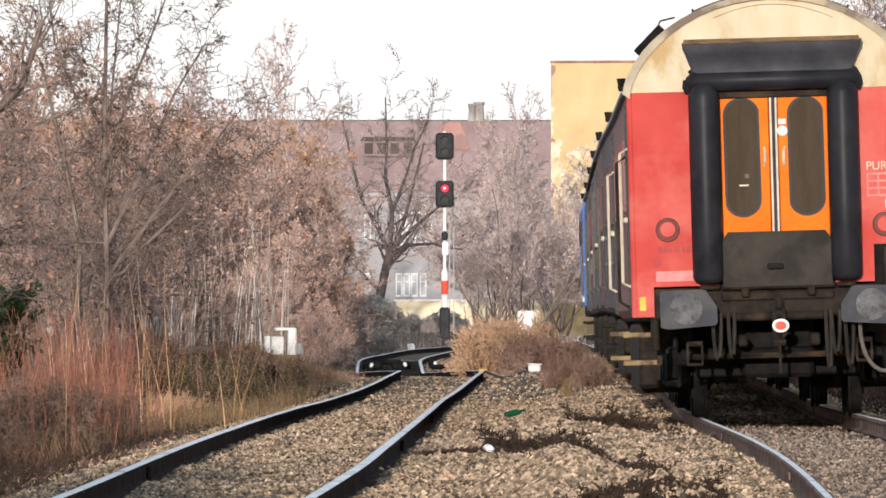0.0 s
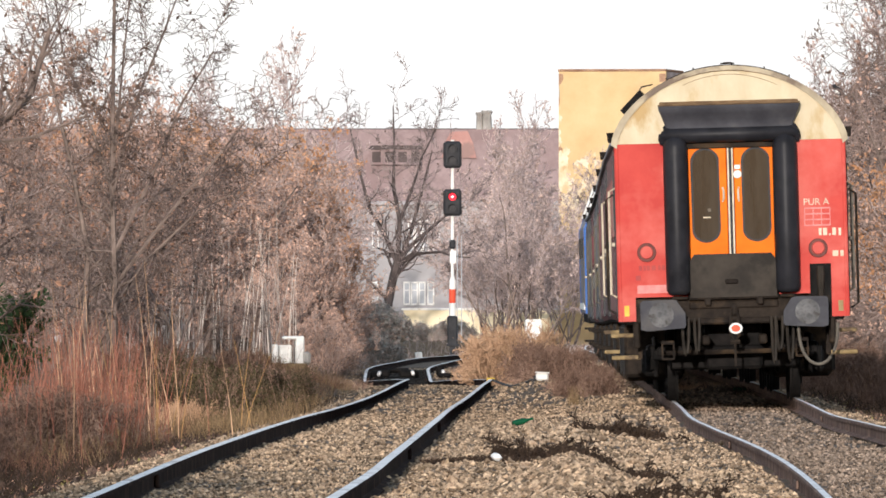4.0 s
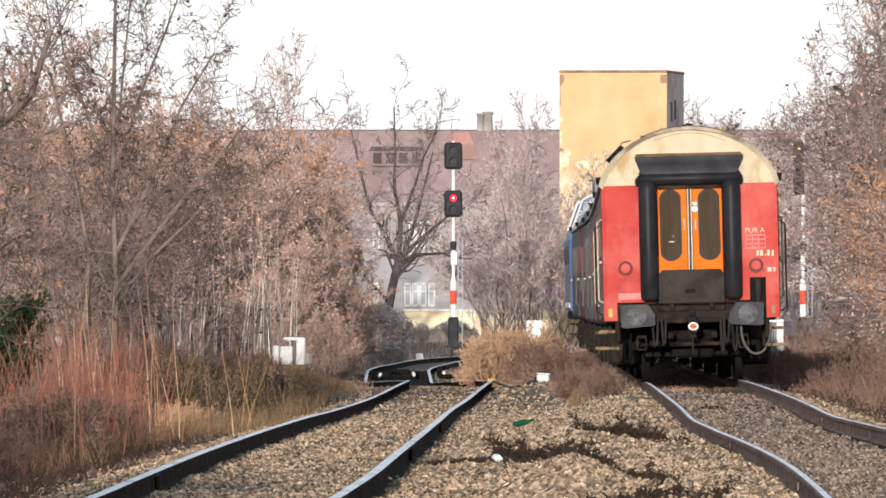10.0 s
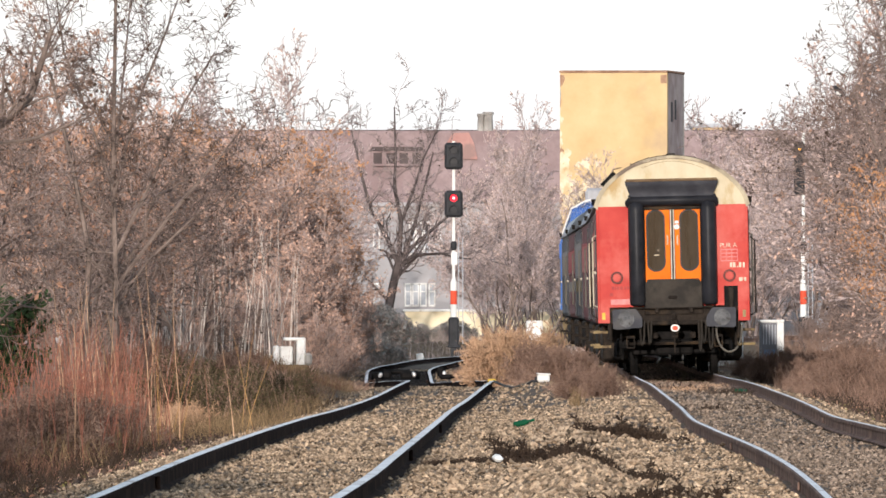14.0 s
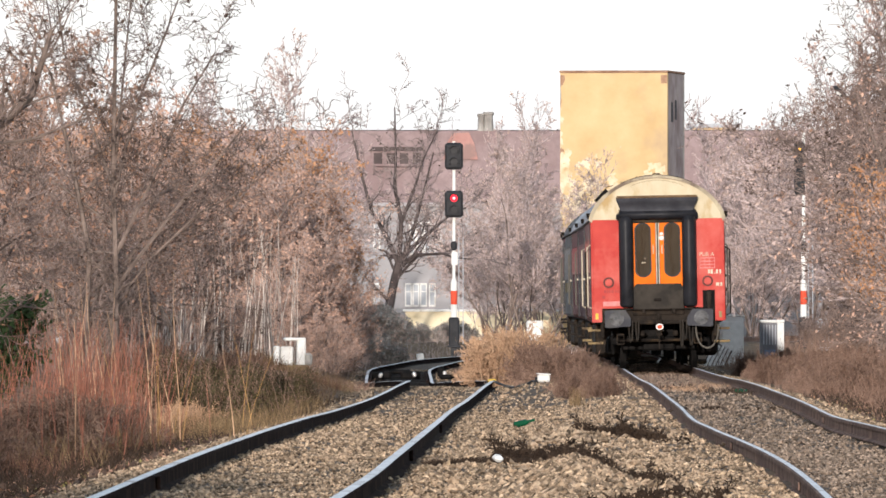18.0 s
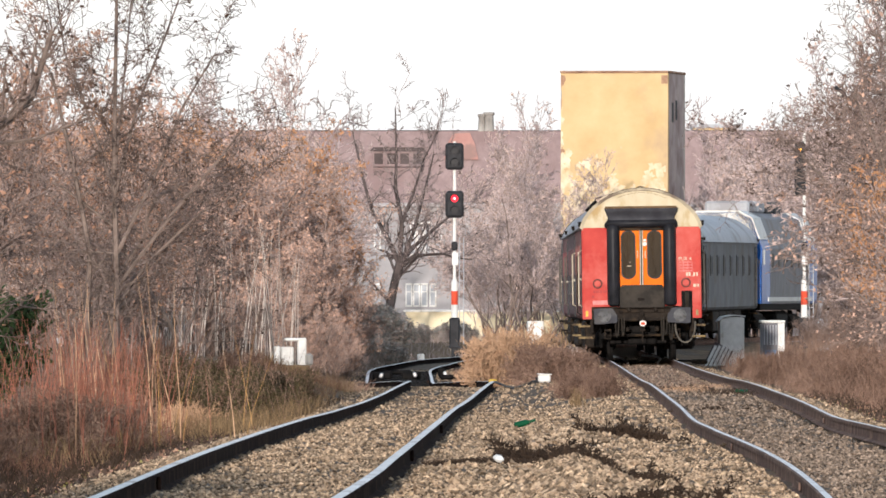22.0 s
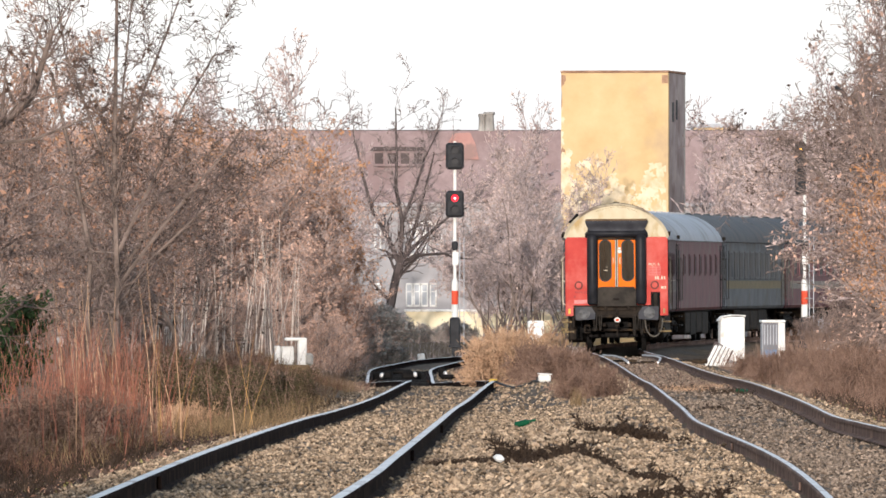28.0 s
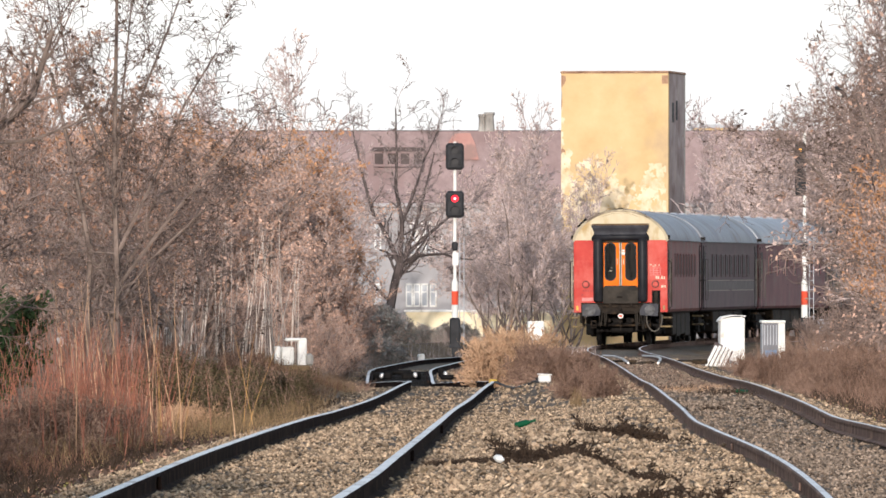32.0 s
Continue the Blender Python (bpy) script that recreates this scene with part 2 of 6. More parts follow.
    "dark_twig": mat("dark_twig", (0.15, 0.118, 0.112), (0.28, 0.225, 0.21), 1, 0.95, bump=0.0, island=0.3),
    "pale_bark": mat("pale_bark", (0.42, 0.36, 0.31), (0.6, 0.53, 0.47), 2, 0.9, bump=0.0, island=0.3),
    "signal_yellow": mat("signal_yellow", (0.55, 0.36, 0.05), (0.7, 0.48, 0.09), 8, 0.6, bump=0.1),
    "steel_bright": mat("steel_bright", (0.4, 0.38, 0.37), (0.58, 0.56, 0.54), 8, 0.45, metal=0.5, bump=0.1),
    "weed_red": mat("weed_red", (0.075, 0.04, 0.029), (0.165, 0.085, 0.056), 0.8, 0.95, bump=0.0, island=0.45),
    "main_twig": mat("main_twig", (0.085, 0.06, 0.05), (0.22, 0.165, 0.14), 3, 0.9, bump=0.0, island=0.4),
    "gold_stalk": mat("gold_stalk", (0.3, 0.16, 0.06), (0.46, 0.27, 0.11), 0.8, 0.9, bump=0.0, island=0.3),
    "leaf_lime": mat("leaf_lime", (0.2, 0.18, 0.06), (0.38, 0.33, 0.14), 0.6, 0.85, bump=0.0, island=0.4),
    "leaf_pink": mat("leaf_pink", (0.38, 0.235, 0.175), (0.6, 0.39, 0.295), 0.6, 0.85, bump=0.0, island=0.45),
    # far leaves lightened, and glade shrubs greyed, to stand in for haze
    "leaf_haze": mat("leaf_haze", (0.38, 0.275, 0.235), (0.56, 0.43, 0.37), 0.6, 0.9, bump=0.0, island=0.4),
    "leaf_grey": mat("leaf_grey", (0.24, 0.225, 0.205), (0.4, 0.37, 0.33), 0.6, 0.9, bump=0.0, island=0.4),
    "green_glass": mat("green_glass", (0.006, 0.05, 0.022), (0.012, 0.09, 0.04), 6, 0.2, bump=0.1),
    "pale_blue": mat("pale_blue", (0.14, 0.19, 0.28), (0.2, 0.26, 0.36), 3, 0.5, bump=0.1),
}


# ---------- building helpers ----------
class Geo:
    """Collects boxes, tubes and prisms into one mesh."""

    def __init__(self):
        self.v, self.f = [], []

    def raw(self, verts, faces):
        o = len(self.v)
        self.v += [tuple(p) for p in verts]
        self.f += [tuple(i + o for i in f) for f in faces]
        return self

    def box(self, c, s, b=0.0, m=None):
        h = [k / 2 for k in s]
        b = min(b, *(0.45 * k for k in s)) if b else 0
        if not b:
            vs = [(x * h[0], y * h[1], z * h[2]) for x in (-1, 1) for y in (-1, 1) for z in (-1, 1)]
            fs = [(0, 1, 3, 2), (4, 6, 7, 5), (0, 4, 5, 1), (2, 3, 7, 6), (0, 2, 6, 4), (1, 5, 7, 3)]
        else:
            vs, idx = [], {}
            for sx in (-1, 1):
                for sy in (-1, 1):
                    for sz in (-1, 1):
                        sg = (sx, sy, sz)
                        for a in range(3):
                            idx[sg, a] = len(vs)
                            vs.append(tuple(sg[k] * (h[k] if k == a else h[k] - b) for k in range(3)))
            fs = []
            for a in range(3):
                u, w = (a + 1) % 3, (a + 2) % 3
                for sa in (-1, 1):
                    q = []
                    for su, sw in ((-1, -1), (1, -1), (1, 1), (-1, 1)):
                        g = [0, 0, 0]
                        g[a], g[u], g[w] = sa, su, sw
                        q.append(idx[tuple(g), a])
                    fs.append(tuple(q))
                for su in (-1, 1):
                    for sw in (-1, 1):
                        g0, g1 = [0, 0, 0], [0, 0, 0]
                        g0[a], g0[u], g0[w] = -1, su, sw
                        g1[a], g1[u], g1[w] = 1, su, sw
                        g0, g1 = tuple(g0), tuple(g1)
                        fs.append((idx[g0, u], idx[g1, u], idx[g1, w], idx[g0, w]))
            for sx in (-1, 1):
                for sy in (-1, 1):
                    for sz in (-1, 1):
                        fs.append(tuple(idx[(sx, sy, sz), a] for a in range(3)))
        if m is not None:
            vs = [m @ Vector(p) for p in vs]
        return self.raw([(p[0] + c[0], p[1] + c[1], p[2] + c[2]) for p in vs], fs)

    def tube(self, pts, r, n=8, cap=True):
        pts = [Vector(p) for p in pts]
        rs = r if isinstance(r, (list, tuple)) else [r] * len(pts)
        vs, fs, k = [], [], len(pts)
        for i, p in enumerate(pts):
            d = (pts[min(i + 1, k - 1)] - pts[max(i - 1, 0)]).normalized()
            u = d.cross(Vector((0, 0, 1)) if abs(d.z) < 0.9 else Vector((1, 0, 0))).normalized()
            w = d.cross(u)
            for j in range(n):
                a = 2 * math.pi * j / n
                vs.append(p + (u * math.cos(a) + w * math.sin(a)) * rs[i])
        for i in range(k - 1):
            for j in range(n):
                fs.append((i * n + j, i * n + (j + 1) % n, (i + 1) * n + (j + 1) % n, (i + 1) * n + j))
        if cap:
            fs += [tuple(range(n))[::-1], tuple(range((k - 1) * n, k * n))]
        return self.raw(vs, fs)

    def prism(self, outline, y0, y1):
        """An outline of (x, z) points drawn out along y."""
        n = len(outline)
        vs = [(x, y0, z) for x, z in outline] + [(x, y1, z) for x, z in outline]
        fs = [(i, (i + 1) % n, n + (i + 1) % n, n + i) for i in range(n)] + [tuple(range(n))[::-1], tuple(range(n, 2 * n))]
        return self.raw(vs, fs)

    def mesh(self, name, material, smooth=False):
        me = bpy.data.meshes.new(name)
        me.from_pydata(self.v, [], self.f)
        bm = bmesh.new()
        bm.from_mesh(me)
        bmesh.ops.recalc_face_normals(bm, faces=bm.faces)
        if smooth:
            for e in bm.edges:
                e.smooth = len(e.link_faces) == 2 and e.calc_face_angle(0) < 0.7
            for f in bm.faces:
                f.smooth = True
        bm.to_mesh(me)
        bm.free()
        me.materials.append(M[material])
        return me


def part(name, geo, material, parent, label="", smooth=False, at=None):
    ob = new(name, geo.mesh(name, material, smooth))
    ob.parent = parent
    if at is not None:
        ob.matrix_basis = at
    if label:
        tagged(ob, label)
    return ob


def piece(name, me, parent, at):
    ob = new(name, me)
    ob.parent = parent
    ob.matrix_basis = at
    return ob


def thing(name, label, category, at=None, group="", kind=""):
    ob = new(name)
    ob.empty_display_size = 0.2
    if at is not None:
        ob.matrix_basis = at
    return tagged(ob, label, category, group, kind)


def mesh_np(name, verts, faces, material, smooth=False):
    """A mesh from arrays; all faces have the same number of corners."""
    me = bpy.data.meshes.new(name)
    k = faces.shape[1]
    me.vertices.add(len(verts))
    me.vertices.foreach_set("co", np.ascontiguousarray(verts, dtype=np.float32).ravel())
    me.loops.add(faces.size)
    me.loops.foreach_set("vertex_index", np.ascontiguousarray(faces, dtype=np.int32).ravel())
    me.polygons.add(len(faces))
    me.polygons.foreach_set("loop_start", np.arange(0, faces.size, k, dtype=np.int32))
    me.polygons.foreach_set("use_smooth", np.full(len(faces), smooth))
    me.update(calc_edges=True)
    me.materials.append(M[material])
    return me


def curve(*knots):
    """A smooth function through (y, value) knots."""
    ys, vs = np.array([k[0] for k in knots], float), np.array([k[1] for k in knots], float)
    sl = np.gradient(vs, ys)

    def f(y):
        y = np.clip(np.asarray(y, float), ys[0], ys[-1])
        i = np.clip(np.searchsorted(ys, y) - 1, 0, len(ys) - 2)
        h = ys[i + 1] - ys[i]
        t = (y - ys[i]) / h
        return ((2 * t**3 - 3 * t**2 + 1) * vs[i] + (t**3 - 2 * t**2 + t) * h * sl[i] + (-2 * t**3 + 3 * t**2) * vs[i + 1] + (t**3 - t**2) * h * sl[i + 1])
    return f


# ---------- the two tracks ----------
x1 = curve((-60, -4.2), (70, -1.86), (94, -1.42), (101, -1.25), (112, -1.125), (132, -0.965), (162, -0.785), (203, -0.605), (235, -0.33), (250, -0.18), (262, -0.02), (271, 0.11), (278, 0.155), (286, 0.1), (300, -0.13), (318, -0.506), (335, -0.82), (346, -0.96), (360, -1.02), (378, -1.06), (392, -0.987), (410, -0.79), (428, -0.55), (450, -0.26), (470, 0.2), (490, 1.04), (500, 1.52), (520, 2.6), (560, 5.2), (620, 10.0), (700, 17.5))
z1 = curve((-60, -0.05), (70, -0.07), (94, -0.036), (101, 0.018), (112, 0.04), (132, 0.03), (162, -0.03), (203, -0.165), (235, -0.2), (250, -0.185), (262, -0.142), (271, -0.112), (278, -0.12), (286, -0.16), (300, -0.222), (318, -0.319), (335, -0.414), (346, -0.47), (360, -0.393), (378, -0.31), (392, -0.3), (428, -0.306), (450, -0.31), (470, -0.3), (500, -0.29), (560, -0.3), (620, -0.3), (700, -0.3))
x2 = curve((-60, 1.2), (70, 2.72), (80, 2.9), (91, 3.06), (111, 3.27), (150, 3.39), (177, 3.56), (206, 3.754), (236, 3.986), (266, 4.217), (310, 4.53), (335, 4.67), (355, 4.735), (375, 4.785), (395, 4.815), (417, 4.825), (430, 4.85), (440, 4.92), (450, 5.1), (460, 5.42), (470, 5.85), (480, 6.5), (490, 7.3), (500, 8.2), (510, 9.25), (520, 10.4), (540, 13.1), (560, 16.2), (600, 23.5), (650, 34.5), (700, 47.5))
z2 = curve((-60, 0), (70, 0.02), (150, 0.0), (166, -0.03), (180, 0.005), (206, 0.03), (236, 0.022), (266, -0.032), (297, -0.062), (320, -0.065), (340, -0.05), (365, -0.008), (391, 0.02), (421, 0.045), (438, 0.08), (455, 0.14), (480, 0.2), (503, 0.27), (520, 0.3), (600, 0.35), (700, 0.35))
cant2 = curve((-60, 1.6), (70, 1.6), (260, 1.4), (340, 1.0), (430, 0.4), (520, 0.2), (700, 0.2))   # degrees, right rail high


def bump(x, y, cx, cy, rx, ry, h):
    return h * np.exp(-(((x - cx) / rx) ** 2 + ((y - cy) / ry) ** 2))


def ground_z(x, y, fine=True):
    """Height of the ground sheet: two ballasted tracks, a gravel heap between them, low verges."""
    x, y = np.asarray(x, float), np.asarray(y, float)
    a, b, za, zb = x1(y), x2(y), z1(y) - 0.15, z2(y) - 0.15
    w0 = np.clip((y - 300) / 60, 0, 1) * np.maximum(b - a - 3.3, 0)      # the dip round the empty track's curve
    u = np.clip((x - (a + 0.95 + w0)) / np.maximum(b - a - 1.9 - w0, 0.3), 0, 1)
    u = u * u * (3 - 2 * u)
    mid = za * (1 - u) + zb * u
    left = np.clip((a - 1.15 - x) / 0.9, 0, 1)
    right = np.clip((x - b - 1.15) / 0.9, 0, 1)
    z = mid - 0.14 * left - 0.12 * right
    far = np.clip((y - 640) / 200, 0, 1)
    z = z * (1 - far) + (-0.3) * far
    bank = np.clip((a - 1.7 - x) / 1.6, 0, 1) * np.clip((y - 190) / 50, 0, 1) * np.clip((640 - y) / 60, 0, 1)
    z = z * (1 - bank) + 0.08 * bank
    z = z + bump(x, y, 0.85, 99, 0.38, 5, 0.29) + bump(x, y, 1.45, 94, 0.3, 4, 0.16) + bump(x, y, 0.55, 120, 0.5, 10, 0.05) + bump(x, y, 1.2, 150, 0.6, 14, 0.07) + bump(x, y, 1.62, 250, 0.42, 20, 0.28)
    away = np.clip((np.abs(x - 1.5) - 9) / 12, 0, 1)
    z = z * (1 - away) + (-0.25) * away
    if fine:
        w = np.sin(x * 7.1 + np.sin(y * 0.9) * 2) * np.sin(y * 1.7 + np.sin(x * 3.1)) * 0.012 + np.sin(x * 2.3 + y * 0.31) * np.sin(y * 0.37 - x * 0.7) * 0.02
        z = z + w * np.clip((900 - y) / 300, 0, 1)
    return z


def gz(x, y):
    return float(ground_z(x, y))


gy = np.concatenate([[-600, -200, -60, 0, 40, 60, 72], np.arange(80, 140, 0.5), np.arange(140, 300, 1.5), np.arange(300, 400, 2), np.arange(400, 640, 4), [660, 700, 760, 840, 1000, 1300, 1800, 2600, 3800]])
gx = np.concatenate([[-2500, -1200, -500, -200, -80, -40, -25, -16, -12], np.arange(-9, -3, 0.3), np.arange(-3, 6.5, 0.1), np.arange(6.5, 16, 0.4), [17, 20, 26, 36, 60, 120, 300, 800, 2500]])
XX, YY = np.meshgrid(gx, gy)
ZZ = ground_z(XX, YY)
idx = np.arange(XX.size).reshape(XX.shape)
quads = np.stack([idx[:-1, :-1], idx[:-1, 1:], idx[1:, 1:], idx[1:, :-1]], -1).reshape(-1, 4)
ground_me = mesh_np("ground", np.stack([XX, YY, ZZ], -1).reshape(-1, 3), quads, "ballast", True)
ground_me.materials.append(M["soil"])
cxm, cym = XX[:-1, :-1].ravel(), YY[:-1, :-1].ravel()
wav = np.sin(cym * 0.21) * 0.25 + np.sin(cym * 0.77 + 1) * 0.12
is_soil = (cxm < x1(cym) - 1.75 + wav) | (cxm > x2(cym) + 1.75 + wav) | (cym > 640) | ((cym > 300) & (cxm > x1(cym) + 1.3) & (cxm < x2(cym) - 1.4))
ground_me.polygons.foreach_set("material_index", is_soil.astype(np.int32))
ground = tagged(new("ground", ground_me), "gravel ballast and brown soil of the railway line", "ground", kind="structure")

RAIL = [(-0.07, -0.15), (-0.07, -0.138), (-0.012, -0.12), (-0.012, -0.04), (-0.036, -0.032), (-0.036, -0.006), (-0.022, 0.0), (0.022, 0.0), (0.036, -0.006), (0.036, -0.032), (0.012, -0.04), (0.012, -0.12), (0.07, -0.138), (0.07, -0.15)]


def rail(track, name, fx, fz, side, lift, y0, y1, parent):
    ys = np.concatenate([np.arange(y0, 400, 1.5), np.arange(400, y1, 3.0)])
    xs, zs = fx(ys) + side * 0.7535, fz(ys) + lift(ys)
    # small kinks at the joints, as on worn jointed track
    wave = 0.1 if track is track_2 else 0.0
    zs = zs + wave * (0.026 * np.abs(np.sin(ys * math.pi / 27.0 + side)) - 0.016)
    xs = xs + wave * (0.01 * np.abs(np.sin(ys * math.pi / 27.0 + 1)) - 0.005)
    n = len(RAIL)
    V = np.stack([xs[:, None] + np.array([p[0] for p in RAIL]), np.repeat(ys[:, None], n, 1), zs[:, None] + np.array([p[1] for p in RAIL])], -1).reshape(-1, 3)
    i, j = np.meshgrid(np.arange(len(ys) - 1), np.arange(n), indexing="ij")
    k = (j + 1) % n
    F = np.stack([i * n + j, i * n + k, (i + 1) * n + k, (i + 1) * n + j], -1).reshape(-1, 4)
    # shade-dark sides on the empty track, lit-looking rust on the main one
    me = mesh_np(name, V, F[:, ::-1], "rail_rusty_lit" if track is track_2 else "rail_side_shaded")
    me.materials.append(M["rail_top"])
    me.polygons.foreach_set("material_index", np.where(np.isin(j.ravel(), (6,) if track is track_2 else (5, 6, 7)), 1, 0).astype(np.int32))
    ob = new(name, me)
    ob.parent = parent
    return ob


flat = curve((-60, 0), (700, 0))
track_1 = thing("track_1", "empty railway track with rusty bumpy rails curving away in gravel", "railway track", kind="structure")
track_2 = thing("track_2", "railway track in use, worn rails with shiny tops", "railway track", kind="structure")
for sd in (-1, 1):
    rail(track_1, "rail", x1, z1, sd, flat, -20, 690, track_1)
    rail(track_2, "rail", x2, z2, sd, (lambda s: (lambda y: s * 0.7535 * np.tan(np.radians(cant2(y)))))(sd), -20, 690, track_2)


# ---------- the train ----------
COACH, GAP = 24.5, 0.0


def roof_z(x, w=1.41, z0=3.17, rise=0.91):
    return z0 + rise * max(0.0, 1 - (x / w) ** 2) ** 0.62


def arc_outline(w, z0, rise, n=28):
    pts = []
    for i in range(n + 1):
        a = math.pi * i / n
        x = w * math.cos(a)
        pts.append((x, roof_z(x, w, z0, rise)))
    return pts


def wheelset(parent, y):
    g = Geo()
    g.tube([(-0.7, 0, 0), (0.7, 0, 0)], 0.08, 8)
    for s in (-1, 1):
        g.tube([(s * 0.69, 0, 0), (s * 0.72, 0, 0), (s * 0.725, 0, 0), (s * 0.82, 0, 0)], [0.49, 0.49, 0.46, 0.455], 20)
        for k in range(3):
            a = k * 2.1
            g.box((s * 0.83, 0.25 * math.cos(a), 0.25 * math.sin(a)), (0.03, 0.1, 0.1), 0.01)
    return part("wheelset", g, "dark_iron", parent, smooth=True, at=pose(0, y, 0.46))


def bogie(coach, y):
    g = Geo()
    for s in (-1, 1):
        g.box((s * 1.0, 0, 0.62), (0.12, 3.3, 0.16), 0.03).box((s * 0.96, 0, 0.55), (0.05, 3.2, 0.5), 0.02)
        for yy in (-1.28, 1.28):
            g.box((s * 1.02, yy, 0.47), (0.2, 0.34, 0.3), 0.04)
            for dy in (-0.28, 0.28):
                g.tube([(s * 1.02, yy + dy, 0.4), (s * 1.02, yy + dy, 0.64)], 0.08, 8)
    g.box((0, 0, 0.6), (2.0, 0.5, 0.22), 0.03).box((0, 1.6, 0.58), (2.0, 0.12, 0.14), 0.02).box((0, -1.6, 0.58), (2.0, 0.12, 0.14), 0.02)
    b = part("bogie", g, "dark_iron", coach, smooth=False, at=pose(0, y, 0))
    return b, [wheelset(b, -1.28), wheelset(b, 1.28)]


def coach(name, label, side, roof, windows, band=None, tall=0.9):
    """One passenger coach, 24.5 m over the buffers, its origin at rail level under its middle; it drives towards +y."""
    c = thing(name, label, "railway coach", group="coaches of the train")
    L = 12.0
    g = Geo()
    for s in (-1, 1):
        g.prism([(s * 1.41, 1.08), (s * 1.41, 3.17), (s * 1.33, 3.17), (s * 1.33, 1.0), (s * 1.36, 1.0)], -L, L)
    part("side_wall", g, side, c)
    g = Geo()
    o = arc_outline(1.43, 3.17, 0.91)
    inner = [(x * 0.96, z - 0.05) for x, z in reversed(o)]
    g.prism(o + inner, -L, L)
    part("roof", g, roof, c, smooth=True)
    g = Geo()
    g.box((0, 0, 1.02), (2.7, 23.9, 0.12), 0.02)
    part("floor_frame", g, "dark_iron", c)
    part("centre_sill", Geo().box((0, 0, 0.68), (0.7, 22.0, 0.6), 0.04), "dark_iron", c)
    for k, (yy, ln, hh) in enumerate(((-5.2, 2.6, 0.66), (-2.3, 2.9, 0.72), (0.8, 2.9, 0.66), (4.1, 3.3, 0.72))):
        for s in (-1, 1):
            part("underfloor_box", Geo().box((s * 0.95, yy, 0.95 - hh / 2), (0.75, ln, hh), 0.04), "iron", c)
    for e in (-1, 1):
        gg = Geo().prism([(-1.36, 1.25), (-1.36, 3.1), (1.36, 3.1), (1.36, 1.25)], e * 11.9, e * 11.97)
        if not (e == -1 and name == "sleeping_coach"):
            part("end_wall", gg, side, c)
            part("end_dome", Geo().prism(arc_outline(1.4, 3.1, 0.93), e * 11.9, e * 11.97), roof, c)
            part("gangway_bellows", Geo().box((0, e * 12.1, 2.3), (1.3, 0.24, 2.2), 0.08), "rubber", c)
    for s in (-1, 1):
        for yy, wide in windows:
            f = Geo()
            h, hw = tall, wide / 2
            f.box((0, 0, h / 2 + 0.03), (0.05, wide + 0.12, 0.06), 0.01).box((0, 0, -h / 2 - 0.03), (0.05, wide + 0.12, 0.06), 0.01)
            f.box((0, hw + 0.03, 0), (0.05, 0.06, h), 0.01).box((0, -hw - 0.03, 0), (0.05, 0.06, h), 0.01)
            fr = part("window", f, side, c, at=pose(s * 1.415, yy, 2.42))
            part("pane", Geo().box((0, 0, 0), (0.022, wide, h), 0.0), "dusty_glass", fr)
        for yy in (-11.2, 11.2):
            d = part("door", Geo().box((s * 1.416, yy, 2.05), (0.03, 0.8, 1.95), 0.015), side, c)
            # fittings cream on the sunny left; the right side's shade is put into darker grey
            for dy in (-0.5, 0.5):
                part("handrail", Geo().tube([(s * 1.42, yy + dy, 1.3), (s * 1.49, yy + dy, 1.34), (s * 1.49, yy + dy, 2.6), (s * 1.42, yy + dy, 2.64)], 0.013, 6), "trim" if s < 0 and name == "sleeping_coach" else "cable_grey", d, "vertical grab rail beside the door")
            part("door_lever", Geo().box((s * 1.45, yy - 0.3, 1.95), (0.06, 0.14, 0.05), 0.012), "trim" if s < 0 else "cable_grey", d)
            part("door_seal", Geo().box((s * 1.418, yy - 0.43, 2.05), (0.03, 0.03, 2.0)).box((s * 1.418, yy + 0.43, 2.05), (0.03, 0.03, 2.0)), "rubber", d)
            part("pane", Geo().box((s * 1.434, yy, 2.5), (0.012, 0.5, 0.75), 0.0), "dusty_glass", d)
            for zz in (0.83, 0.56):
                st = part("step", Geo().box((s * 1.33, yy, zz), (0.36, 0.75, 0.05), 0.01), "step" if name == "sleeping_coach" else "iron", c)
                for dy in (-0.36, 0.36):
                    part("step_bracket", Geo().box((s * 1.16, yy + dy, zz + 0.15), (0.05, 0.04, 0.34)), "iron", st)
        if band == "dull_band":
            for y0, ln in ((-5.4, 9.6), (5.4, 9.6)):
                for zz in (1.62, 1.94):
                    part("band_border", Geo().box((s * 1.418, y0, zz), (0.014, ln, 0.03)), "band", c)
        if band:
            part("band", Geo().box((s * 1.414, 0, 1.78), (0.012, 21.2, 0.26), 0.0), band, c)
        for yy in (-11.85, 11.85):
            part("roof_bracket", Geo().box((s * 1.46, yy, 3.24), (0.07, 0.1, 0.05), 0.015).tube([(s * 1.46, yy, 3.25), (s * 1.46, yy, 3.32)], [0.03, 0.045], 8), "iron", c)
        part("gutter", Geo().box((s * 1.44, 0, 3.18), (0.05, 23.9, 0.05), 0.012), roof, c)
    for yy in (-9, -5.5, -2, 2, 5.5, 9):
        part("roof_vent", Geo().tube([(0, yy, 4.05), (0, yy, 4.13)], [0.16, 0.1], 10), roof, c)
    for yy in (11.6,):
        part("roof_hatch", Geo().box((0, yy, 4.1), (0.5, 0.18, 0.06), 0.02), "roof_mid", c)
    axles = []
    for yy in (-8.6, 8.6):
        axles.append(bogie(c, yy))
    return c, axles


